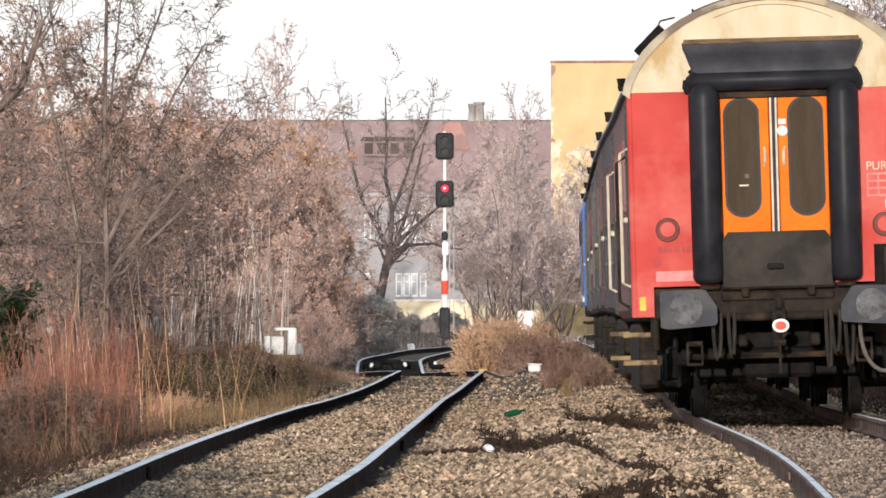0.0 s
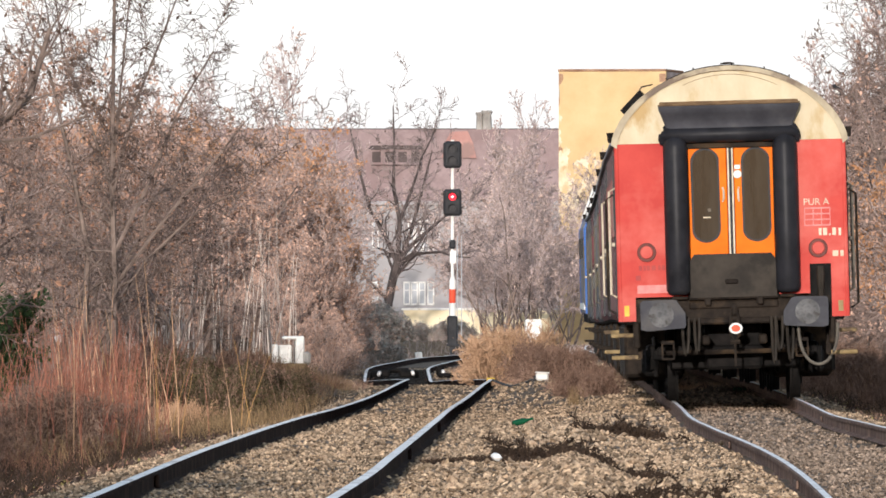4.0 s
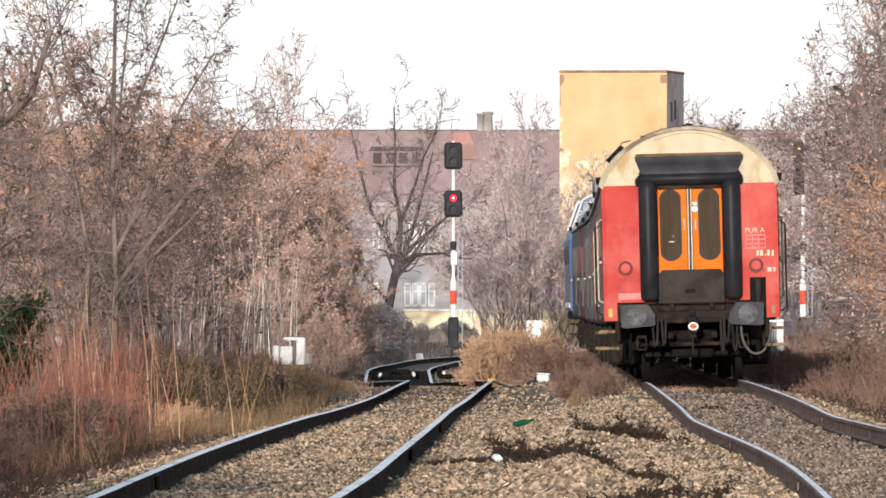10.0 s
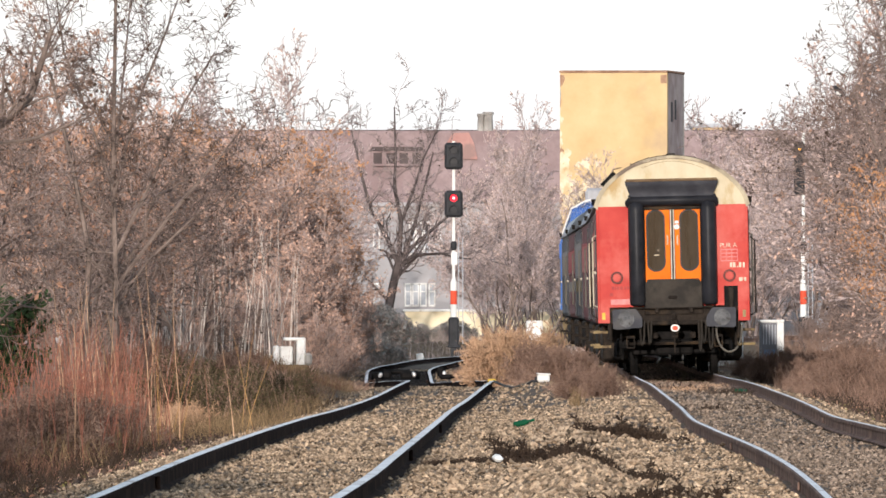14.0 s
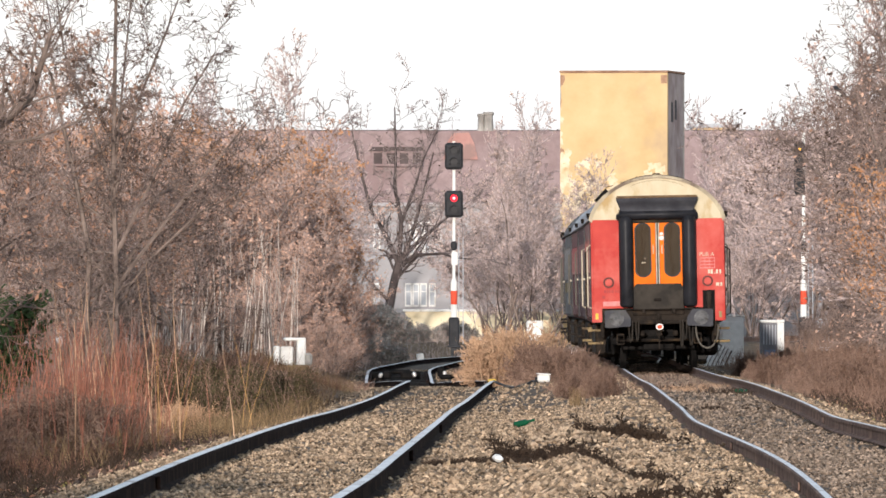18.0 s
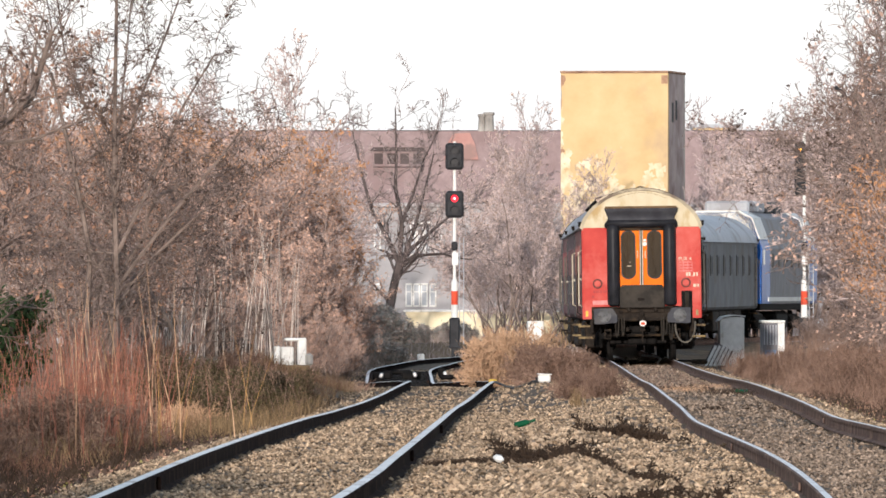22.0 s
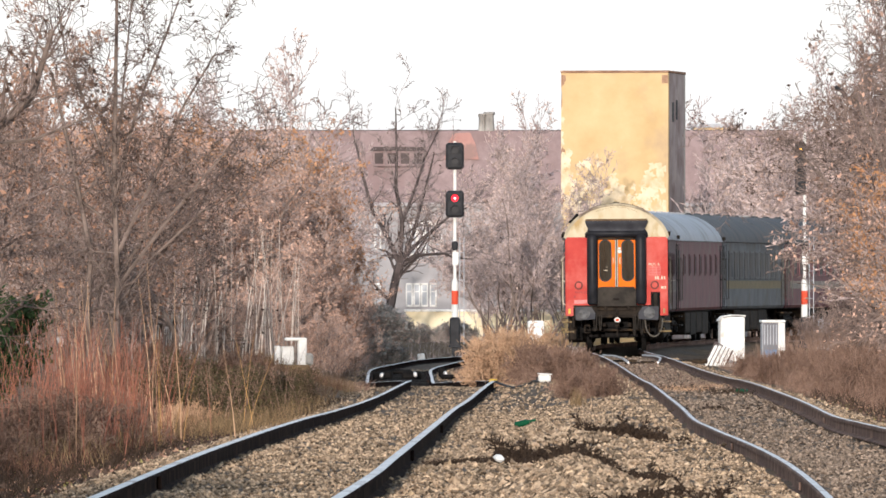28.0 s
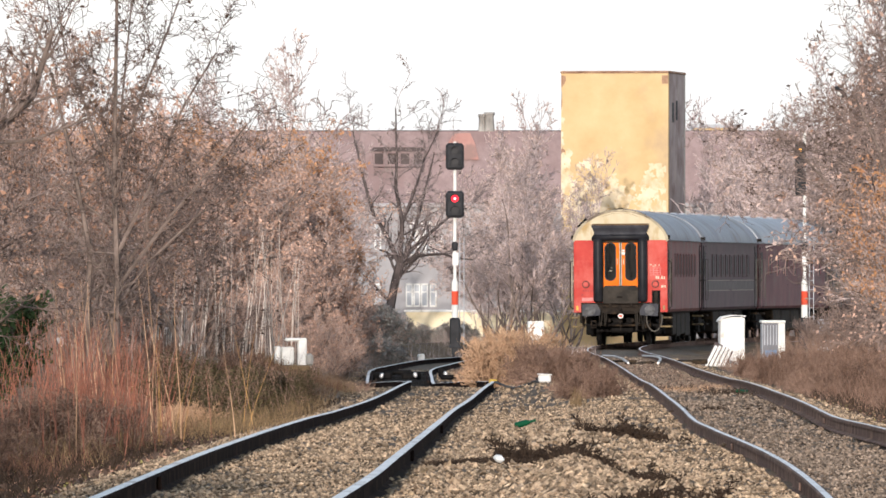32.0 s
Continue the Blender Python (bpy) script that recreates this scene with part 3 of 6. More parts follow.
def rear_end(c):
    """The fittings of the last coach's end wall, which faces the camera."""
    Y = -12.0
    wall = Geo().prism([(-1.41, 1.0), (-1.41, 3.17), (-0.56, 3.17), (-0.56, 1.29), (-1.2, 1.29), (-1.2, 1.0)], Y - 0.02, Y + 0.06)
    wall_2 = Geo().prism([(1.41, 1.0), (1.2, 1.0), (1.2, 1.29), (0.56, 1.29), (0.56, 3.17), (1.41, 3.17)], Y - 0.02, Y + 0.06)
    end = part("end_wall", wall, "red", c, "faded red end wall")
    part("end_wall", wall_2, "red", c, "faded red end wall")
    dome = part("end_dome", Geo().prism(arc_outline(1.405, 3.172, 0.89), Y - 0.015, Y + 0.06), "cream", c, "cream end dome streaked with dirt")
    o = arc_outline(1.45, 3.17, 0.935, 24)
    part("roof_rim", Geo().prism(o + [(x * 0.955, z - 0.055) for x, z in reversed(o)], Y - 0.05, Y + 0.03), "dirty_cream", dome, smooth=True)
    seam = [(x, 4.0 - 0.12 * (x / 0.55) ** 2) for x in [-0.55 + 1.15 * i / 16 for i in range(17)]]
    part("dome_seam", Geo().prism(seam + [(x, z - 0.006) for x, z in reversed(seam)], Y - 0.019, Y - 0.01), "seam", dome, "rusty seam in the dome")
    # thin brown line just inside the rim
    sill = [(1.395 * math.cos(a), 3.172 + (roof_z(1.395 * math.cos(a), 1.405, 3.172, 0.89) - 3.172) * 0.985) for a in [math.pi * i / 24 for i in range(25)]]
    part("rim_stain", Geo().prism(sill + [(x * 0.99, z - 0.01) for x, z in reversed(sill)], Y - 0.0185, Y - 0.01), "seam", dome, "thin brown line along the rim")
    for s in (-1, 1):
        part("corner_post", Geo().tube([(s * 1.385, Y + 0.006, 1.0), (s * 1.385, Y + 0.006, 3.17)], 0.034, 10), "red", c, "rounded red corner of the end wall", smooth=True)
    # gangway: two rubber tubes, a roller and a sloping hood
    for s in (-1, 1):
        g = Geo().tube([(s * 0.67, Y - 0.15, 1.31), (s * 0.67, Y - 0.15, 1.33), (s * 0.67, Y - 0.15, 1.37), (s * 0.67, Y - 0.15, 2.2), (s * 0.67, Y - 0.15, 3.12), (s * 0.67, Y - 0.15, 3.2), (s * 0.67, Y - 0.14, 3.25)], [0.09, 0.13, 0.15, 0.152, 0.15, 0.13, 0.08], 20)
        part("gangway_tube", g, "rubber", c, "black rubber gangway tube", smooth=True)
        part("tube_foot", Geo().box((s * 0.66, Y - 0.1, 1.27), (0.2, 0.18, 0.04), 0.012), "iron", c)
        part("roller_end", Geo().tube([(s * 0.72, Y - 0.1, 3.38), (s * 0.76, Y - 0.1, 3.33), (s * 0.79, Y - 0.1, 3.26), (s * 0.8, Y - 0.1, 3.2), (s * 0.8, Y - 0.1, 3.15)], [0.05, 0.07, 0.08, 0.075, 0.05], 14), "rubber", c, smooth=True)
    part("gangway_roller", Geo().tube([(-0.82, Y - 0.13, 3.25), (-0.76, Y - 0.14, 3.265), (0.76, Y - 0.14, 3.265), (0.82, Y - 0.13, 3.25)], [0.06, 0.1, 0.1, 0.06], 18), "rubber", c, "black rubber roller across the gangway's top", smooth=True)
    ho = Geo()
    rings = []
    for z, w, d in ((3.62, 0.865, 0.3), (3.575, 0.86, 0.3), (3.52, 0.835, 0.26), (3.45, 0.81, 0.21), (3.39, 0.785, 0.19), (3.345, 0.77, 0.2)):
        rings.append([(-w, Y, z), (-w, Y - d + 0.03, z), (-w + 0.04, Y - d, z), (w - 0.04, Y - d, z), (w, Y - d + 0.03, z), (w, Y, z)])
    ho.raw([p for r in rings for p in r], [(6 * i + j, 6 * i + (j + 1) % 6, 6 * i + 6 + (j + 1) % 6, 6 * i + 6 + j) for i in range(5) for j in range(6)] + [(0, 1, 2, 3, 4, 5), (35, 34, 33, 32, 31, 30)])
    hood = part("gangway_hood", ho, "hood", c, "dark grey rubber hood over the gangway", smooth=True)
    part("hood_rail", Geo().box((0, Y - 0.15, 3.632), (1.74, 0.31, 0.02), 0.008).box((0, Y - 0.02, 3.655), (1.7, 0.05, 0.04), 0.01), "seam", hood, "thin brown rail")
    # double door
    part("door_recess", Geo().box((0, Y + 0.12, 2.4), (1.14, 0.06, 1.7)), "dull_red", c)
    part("door_lintel", Geo().box((0, Y + 0.0, 3.14), (1.1, 0.1, 0.09), 0.01), "iron", c)
    for s in (-1, 1):
        leaf = part("door", Geo().box((s * 0.285, Y + 0.03, 2.4), (0.48, 0.06, 1.6), 0.01), "orange", c, "orange gangway door leaf with an oval window")
        out = []
        for i in range(24):
            a = 2 * math.pi * i / 24
            ca, sa = math.cos(a), math.sin(a)
            out.append((s * 0.31 + 0.152 * ca, 2.52 + (0.395 if sa > 0 else -0.395) + 0.16 * sa))
        part("pane", Geo().prism(out, Y - 0.012, Y + 0.01), "door_glass", leaf)
        ring = [(s * 0.31 + (x - s * 0.31) * 1.17, 2.52 + (z - 2.52) * 1.045) for x, z in out]
        part("pane_seal", Geo().prism(ring, Y - 0.006, Y + 0.006), "rubber", leaf)
        part("door_handle", Geo().tube([(s * 0.1, Y - 0.04, 2.44), (s * 0.09, Y - 0.06, 2.47), (s * 0.09, Y - 0.06, 2.58), (s * 0.1, Y - 0.04, 2.61)], 0.014, 6), "trim", leaf)
        part("door_edge", Geo().box((s * 0.026, Y - 0.005, 2.42), (0.018, 0.03, 1.56)), "trim", leaf)
    part("pane_sticker", Geo().box((-0.27, Y - 0.016, 2.34), (0.04, 0.004, 0.04)), "cable_grey", c)
    part("pane_sticker", Geo().box((-0.3, Y - 0.016, 2.25), (0.09, 0.004, 0.016)), "trim", c)
    part("door_gap", Geo().box((0, Y - 0.004, 2.42), (0.028, 0.03, 1.56)), "rubber", c)
    part("door_label", Geo().tube([(0.085, Y - 0.012, 2.77), (0.085, Y + 0.0, 2.77)], 0.05, 14), "white", c)
    part("door_label", Geo().box((0.085, Y - 0.008, 2.86), (0.07, 0.01, 0.05)), "white", c)
    # folded bridge plate
    o = [(-0.53, 1.27), (-0.53, 1.72), (-0.47, 1.8), (0.47, 1.8), (0.53, 1.72), (0.53, 1.27)]
    bp = part("bridge_plate", Geo().prism(o, Y - 0.17, Y - 0.1), "plate", c, "dark worn steel bridge plate folded up")
    part("plate_grip", Geo().box((-0.02, Y - 0.185, 1.46), (0.16, 0.03, 0.06), 0.012), "iron", bp)
    part("plate_hinge", Geo().tube([(-0.55, Y - 0.14, 1.27), (0.55, Y - 0.14, 1.27)], 0.03, 8), "iron", bp)
    for s in (-1, 1):
        part("plate_lug", Geo().box((s * 0.32, Y - 0.14, 1.22), (0.08, 0.1, 0.1), 0.015), "iron", bp)
    # lamps
    for s in (-1, 1):
        o = Geo().tube([(s * 1.05, Y - 0.07, 1.84), (s * 1.05, Y - 0.02, 1.84)], [0.112, 0.118], 20)
        lamp = part("tail_lamp", o, "lamp_ring", c, "round unlit tail lamp")
        part("lens", Geo().tube([(s * 1.05, Y - 0.085, 1.84), (s * 1.05, Y - 0.06, 1.84)], [0.07, 0.088], 18), "red", lamp)
    # buffer beam, buffers and coupling
    part("buffer_beam", Geo().box((0, Y + 0.02, 1.12), (2.4, 0.12, 0.3), 0.02).box((0, Y - 0.03, 1.18), (1.1, 0.08, 0.1), 0.02).box((0, Y - 0.04, 0.98), (0.9, 0.1, 0.08), 0.02), "iron", c)
    for s in (-1, 1):
        head = [(s * (0.875 + a_), 1.065 + b_) for a_, b_ in ((0.27, -0.17), (0.275, 0.15), (0.25, 0.185), (-0.13, 0.19), (-0.17, 0.18), (-0.275, 0.02), (-0.28, -0.13), (-0.26, -0.16), (0.2, -0.19))]
        b = part("buffer", Geo().prism(head, Y - 0.45, Y - 0.38), "hood", c, "broad steel buffer head, greasy and worn")
        part("buffer_stem", Geo().tube([(s * 0.875, Y, 1.06), (s * 0.875, Y - 0.2, 1.06), (s * 0.875, Y - 0.22, 1.06), (s * 0.875, Y - 0.4, 1.06)], [0.15, 0.15, 0.1, 0.1], 14), "iron", b)
        part("buffer_wear", Geo().tube([(s * 0.875 + s * 0.02, Y - 0.448, 1.07), (s * 0.875 + s * 0.02, Y - 0.458, 1.07), (s * 0.875 + s * 0.02, Y - 0.464, 1.07)], [0.165, 0.11, 0.04], 20), "steel", b, "bare polished patch", smooth=True)
        part("corner_marker", Geo().box((s * 1.31, Y - 0.025, 1.13), (0.06, 0.012, 0.13)), "signal_yellow" if s < 0 else "step", c)
        part("beam_bracket", Geo().box((s * 0.82, Y - 0.02, 0.73), (0.16, 0.1, 0.05), 0.01).box((s * 0.82, Y - 0.02, 0.53), (0.16, 0.1, 0.03), 0.01).box((s * 0.75, Y - 0.02, 0.63), (0.02, 0.1, 0.2)).box((s * 0.89, Y - 0.02, 0.63), (0.02, 0.1, 0.2)), "iron", c)
        part("beam_stay", Geo().box((s * 1.2, Y + 0.15, 0.85), (0.08, 0.3, 0.36), 0.02), "iron", c)
    hook = part("drawhook", Geo().box((0, Y - 0.12, 1.03), (0.1, 0.3, 0.14), 0.03).box((0, Y - 0.28, 1.1), (0.08, 0.08, 0.14), 0.03), "iron", c)
    part("coupling_link", Geo().tube([(-0.04, Y - 0.26, 1.06), (-0.05, Y - 0.3, 0.8), (0.0, Y - 0.3, 0.7), (0.05, Y - 0.3, 0.8), (0.04, Y - 0.26, 1.06)], 0.025, 6).tube([(0, Y - 0.3, 0.7), (0.0, Y - 0.3, 0.42)], 0.016, 6).tube([(-0.06, Y - 0.3, 0.72), (0.06, Y - 0.3, 0.72)], 0.03, 6), "iron", hook)
    out = [(0.012 + 0.082 * math.cos(2 * math.pi * i / 24), 0.885 + 0.066 * math.sin(2 * math.pi * i / 24)) for i in range(24)]
    disc = part("tail_disc", Geo().prism(out, Y - 0.36, Y - 0.345), "white", c, "white-rimmed red tail disc")
    part("disc_face", Geo().prism([(0.014 + (x - 0.014) * 0.68, 0.885 + (z - 0.885) * 0.64) for x, z in out], Y - 0.366, Y - 0.35), "disc_red", disc)
    for s, x0, dip, wide in ((-1, -0.46, 0.6, 0.03), (-1, -0.6, 0.57, 0.04), (1, 0.48, 0.45, 0.025), (1, 0.55, 0.6, 0.04), (1, 0.68, 0.47, 0.04)):
        pts = [(x0 - wide * math.cos(math.pi * k / 10), Y - 0.12 - 0.08 * math.sin(math.pi * k / 10), 1.02 - (1.02 - dip) * math.sin(math.pi * k / 10)) for k in range(11)]
        part("brake_hose", Geo().tube(pts, 0.02, 7), "plate", c, smooth=True)
    pts = [(1.02 - 0.24 * math.cos(math.pi * k / 14), Y - 0.15, 0.92 - 0.5 * math.sin(math.pi * k / 14) ** 0.8) for k in range(15)]
    part("jumper_cable", Geo().tube(pts, 0.02, 8), "cable_grey", c, "pale jumper cable hanging in a loop", smooth=True)
    part("cross_member", Geo().box((0, Y + 0.7, 0.62), (1.9, 0.12, 0.12), 0.02).box((0, Y + 1.4, 0.5), (1.6, 0.1, 0.2), 0.02), "dark_iron", c)
    part("brake_rigging", Geo().box((-0.35, Y + 0.4, 0.75), (0.1, 0.6, 0.12), 0.02).box((0.35, Y + 0.4, 0.75), (0.1, 0.6, 0.12), 0.02).tube([(-0.9, Y + 0.5, 0.6), (0.9, Y + 0.5, 0.6)], 0.03, 6), "iron", c)
    # socket niche, rails, roof fittings
    part("socket_niche", Geo().box((1.07, Y - 0.025, 1.45), (0.26, 0.012, 0.4)), "dark_iron", c)
    part("socket_post", Geo().tube([(1.07, Y - 0.06, 1.22), (1.07, Y - 0.06, 1.5), (1.07, Y - 0.06, 1.62)], [0.035, 0.05, 0.045], 8), "plate", c)
    for s in (-1, 1):
        part("corner_handrail", Geo().tube([(s * 1.44, Y + 0.15, 1.1), (s * 1.53, Y + 0.15, 1.16), (s * 1.53, Y + 0.15, 2.5), (s * 1.44, Y + 0.15, 2.56)], 0.018, 6), "iron", c)
        part("lamp_bracket", Geo().box((s * 1.44, Y + 0.1, 3.22), (0.1, 0.12, 0.05), 0.01), "iron", c)
    part("small_plate", Geo().box((-1.16, Y - 0.026, 1.53), (0.06, 0.012, 0.06)), "dull_red", c)
    part("faded_panel", Geo().box((-0.99, Y - 0.0235, 1.39), (0.37, 0.006, 0.1)), "pale_pink", c, "faded pale pink lettering panel")
    for x, w in ((-1.13, 0.04), (-1.08, 0.03), (-1.035, 0.04), (-0.97, 0.05), (-0.9, 0.03), (-0.85, 0.04)):
        part("worn_letter", Geo().box((x, Y - 0.0235, 1.65), (w, 0.006, 0.06)), "dull_red", end)
    part("roof_grille", Geo().prism([(-1.32, 3.6), (-1.08, 3.84), (-1.02, 3.78), (-1.26, 3.54)], Y + 0.3, Y + 1.2), "dark_iron", c, "dark grille on the roof's edge")
    part("roof_grab", Geo().tube([(-1.08, Y + 0.3, 3.84), (-1.06, Y + 0.3, 3.87), (-0.92, Y + 0.3, 3.9)], 0.01, 6), "iron", c)
    part("roof_grab", Geo().tube([(-0.09, Y + 0.1, 4.05), (-0.08, Y + 0.1, 4.13), (0.08, Y + 0.1, 4.13), (0.09, Y + 0.1, 4.05)], 0.012, 6).tube([(-0.05, Y + 0.1, 4.05), (-0.04, Y + 0.1, 4.14), (0.05, Y + 0.1, 4.14), (0.06, Y + 0.1, 4.05)], 0.012, 6), "iron", c)
    part("roof_cable", Geo().tube([(x, Y + 0.06, roof_z(x, 1.45, 3.17, 0.935) + 0.004) for x in [-0.75 + 0.1 * k for k in range(16)]], 0.008, 5), "dark_iron", c)
    for x in (-0.75, -0.42, 0.45, 0.75):
        part("roof_lug", Geo().box((x, Y + 0.02, roof_z(x, 1.45, 3.17, 0.935) + 0.012), (0.02, 0.05, 0.04)), "iron", c)
    # lettering: a short inscription, a small table, and two worn lines
    fc = bpy.data.curves.new("inscription", "FONT")
    fc.body, fc.size, fc.extrude, fc.align_x = "PUR A", 0.115, 0.002, "CENTER"
    tmp = bpy.data.objects.new("inscription", fc)
    scene.collection.objects.link(tmp)
    me = bpy.data.meshes.new_from_object(tmp.evaluated_get(bpy.context.evaluated_depsgraph_get()))
    bpy.data.objects.remove(tmp)
    me.materials.clear()
    me.materials.append(M["trim"])
    ob = piece("inscription", me, end, pose(1.04, Y - 0.026, 2.37, 90))
    g = Geo()
    for z in (2.33, 2.26, 2.19, 2.12):
        g.box((1.05, Y - 0.0235, z), (0.32, 0.006, 0.018))
    for x in (0.895, 1.0, 1.1, 1.205):
        g.box((x, Y - 0.0235, 2.225), (0.012, 0.005, 0.21))
    part("inspection_table", g, "pale_pink", end)
    for x, w, z, h in ((1.08, 0.035, 2.04, 0.085), (1.14, 0.05, 2.04, 0.09), (1.2, 0.018, 2.005, 0.025), (1.25, 0.045, 2.04, 0.09), (1.32, 0.03, 2.035, 0.09), (1.26, 0.07, 1.77, 0.07), (1.34, 0.04, 1.77, 0.07)):
        part("worn_letter", Geo().box((x, Y - 0.0235, z), (w, 0.006, h)), "trim", end)


def loco():
    c = thing("diesel_locomotive", "blue and pale grey diesel locomotive heading the train", "locomotive")
    L = 9.6
    o = [(-1.46, 1.15), (-1.48, 3.0), (-1.12, 4.0), (-0.7, 4.22), (0.7, 4.22), (1.12, 4.0), (1.48, 3.0), (1.46, 1.15)]
    part("hood_body", Geo().prism(o, -L + 2.8, L - 2.8), "loco_grey", c)
    for e in (-1, 1):
        y0, y1 = sorted((e * L, e * (L - 2.8)))
        cab = part("cab", Geo().prism([(x * 1.004, z + (0.004 if z > 3 else 0)) for x, z in o], y0, y1), "blue", c, "blue driver's cab")
        for s in (-1, 1):
            part("windscreen", Geo().box((s * 0.55, e * (L + 0.01), 2.95), (0.85, 0.03, 0.7), 0.0), "glass", cab)
            part("cab_window", Geo().box((s * 1.44, e * (L - 0.65), 2.7), (0.1, 0.6, 0.5), 0.0), "glass", cab)
            part("headlamp", Geo().tube([(s * 1.0, e * (L + 0.06), 1.6), (s * 1.0, e * L, 1.6)], 0.12, 12), "white", cab)
            part("buffer", Geo().tube([(s * 0.875, e * L, 1.06), (s * 0.875, e * (L + 0.5), 1.06), (s * 0.875, e * (L + 0.52), 1.06), (s * 0.875, e * (L + 0.56), 1.06)], [0.12, 0.12, 0.24, 0.22], 12), "iron", c)
        part("cab_roof", Geo().prism([(-1.42, 3.3), (-1.15, 4.03), (-0.7, 4.27), (0.7, 4.27), (1.15, 4.03), (1.42, 3.3)], y0, y1), "white", cab)
    for y in (-5.5, -2.5, 0.5, 3.5):
        part("roof_unit", Geo().box((0, y, 4.4), (1.5, 2.2, 0.42), 0.08), "roof_light" if y < 0 else "roof_dark", c)
    for s in (-1, 1):
        for y in (-6, -4, -2, 0.5, 3, 5.5):
            part("side_window", Geo().box((s * 1.482, y, 2.6), (0.04, 0.5, 0.45), 0.01), "dusty_glass", c)
        part("white_stripe", Geo().box((s * 1.478, 0, 1.3), (0.03, 15, 0.14), 0.0), "white", c)
    part("frame", Geo().box((0, 0, 1.05), (2.8, 19.0, 0.24), 0.03), "dark_iron", c)
    part("fuel_tank", Geo().box((0, 0, 0.6), (2.4, 4.0, 0.6), 0.1), "dark_iron", c)
    for y in (-6, 6):
        bogie(c, y)
    return c


W10 = [(-9.2 + 2.0 * k, 1.15) for k in range(10)]
W9 = [(-7.6 + 1.9 * k, 0.8) for k in range(9)]
W7 = [(-8.4 + 2.8 * k, 0.6) for k in range(7)]
sleeping_coach, rear_axles = coach("sleeping_coach", "red sleeping coach with cream dome and orange gangway doors", "brown_side", "roof_mid", [(-6.5 + 2.0 * k, 0.75) for k in range(8)], None, 0.6)
rear_end(sleeping_coach)
coaches = [sleeping_coach]
for nm, lb, sd, rf, wn_, bd, tl in (
        ("passenger_coach", "dark brown passenger coach with a worn pale band", "plum_side", "roof_mid", W9, "dull_band", 0.6),
        ("passenger_coach", "maroon passenger coach with a pale grey roof", "maroon", "roof_light", W7, None, 0.55),
        ("passenger_coach", "grey-brown passenger coach with an ochre stripe and dark roof", "grey_side", "roof_dark", W10, "ochre_band", 0.8),
        ("passenger_coach", "maroon passenger coach with a cream band and dark roof", "maroon", "roof_dark", W10, "band", 0.55),
        ("passenger_coach", "grey passenger coach with small windows", "grey_side", "roof_light", W7, None, 0.55)):
    coaches.append(coach(nm, lb, sd, rf, wn_, bd, tl)[0])
engine = loco()


# ---------- railside things ----------
def signal(name, label, x, y, lit, mast_h=6.2, heads=((5.2, 0.0), (3.6, 0.0)), ladder=True, wide=0.6, base=0.0, grow=1.0):
    s = thing(name, label, "railway signal", pose(x, y, base) @ Matrix.Scale(grow, 4))
    part("foundation", Geo().box((0, 0, gz(x, y) / 2 - 0.05), (0.2, 0.2, 0.1 - gz(x, y)), 0.02), "sig_black", s)
    part("base_box", Geo().box((0, 0, 0.49), (0.34, 0.3, 0.98), 0.05).box((0, 0, 0.02), (0.42, 0.36, 0.08), 0.02), "sig_black", s)
    part("lower_mast", Geo().tube([(0, 0, 0.95), (0, 0, 1.4)], 0.105, 12), "white", s)
    part("middle_mast", Geo().tube([(0, 0, 1.85), (0, 0, 2.12), (0, 0, 2.25)], [0.105, 0.105, 0.055], 12), "white", s)
    part("red_band", Geo().tube([(0, 0, 1.4), (0, 0, 1.85)], 0.108, 12), "sig_red", s)
    part("mast", Geo().tube([(0, 0, 2.2), (0, 0, mast_h)], 0.052, 10), "white", s)
    part("number_plate", Geo().box((0.02, -0.09, 2.9), (0.2, 0.03, 0.42), 0.01), "white", s)
    for k, (hz, dx) in enumerate(heads):
        h = part("signal_head", Geo().box((dx, -0.15, hz + 0.44), (wide, 0.22, 0.88), 0.08), "sig_black", s, "black two-aspect signal head")
        for j, lz in enumerate((0.63, 0.25)):
            g = Geo()
            o = [(dx + 0.16 * math.cos(a), hz + lz + 0.16 * math.sin(a)) for a in [math.pi * (-0.15 + 1.3 * i / 12) for i in range(13)]]
            i_ = [(dx + (a_ - dx) * 0.9, hz + lz + (b_ - hz - lz) * 0.9) for a_, b_ in reversed(o)]
            g.prism(o + i_, -0.5, -0.25)
            part("lamp_hood", g, "sig_black", h)
            on = (k, j) in lit
            lens = part("lens", Geo().tube([(dx, -0.27, hz + lz), (dx, -0.255, hz + lz)], 0.055 if lit.get((k, j)) == "lamp_amber" else 0.12, 16), lit[(k, j)] if on else "rubber", h, "lit lamp" if on else "")
            if on and lit[(k, j)] == "lamp_red":
                part("lamp_core", Geo().tube([(dx, -0.28, hz + lz), (dx, -0.262, hz + lz)], 0.042, 12), "lamp_core", lens)
    part("small_lamp", Geo().box((0, -0.1, 3.32), (0.2, 0.2, 0.3), 0.05), "sig_black", s)
    if ladder:
        for dx in (0.16, 0.3):
            part("ladder_rail", Geo().tube([(dx, 0.12, 0.1), (dx, 0.12, 3.6)], 0.018, 6), "light_grey", s)
        for k in range(11):
            part("ladder_rung", Geo().tube([(0.16, 0.12, 0.4 + 0.3 * k), (0.3, 0.12, 0.4 + 0.3 * k)], 0.012, 6), "light_grey", s)
    return s


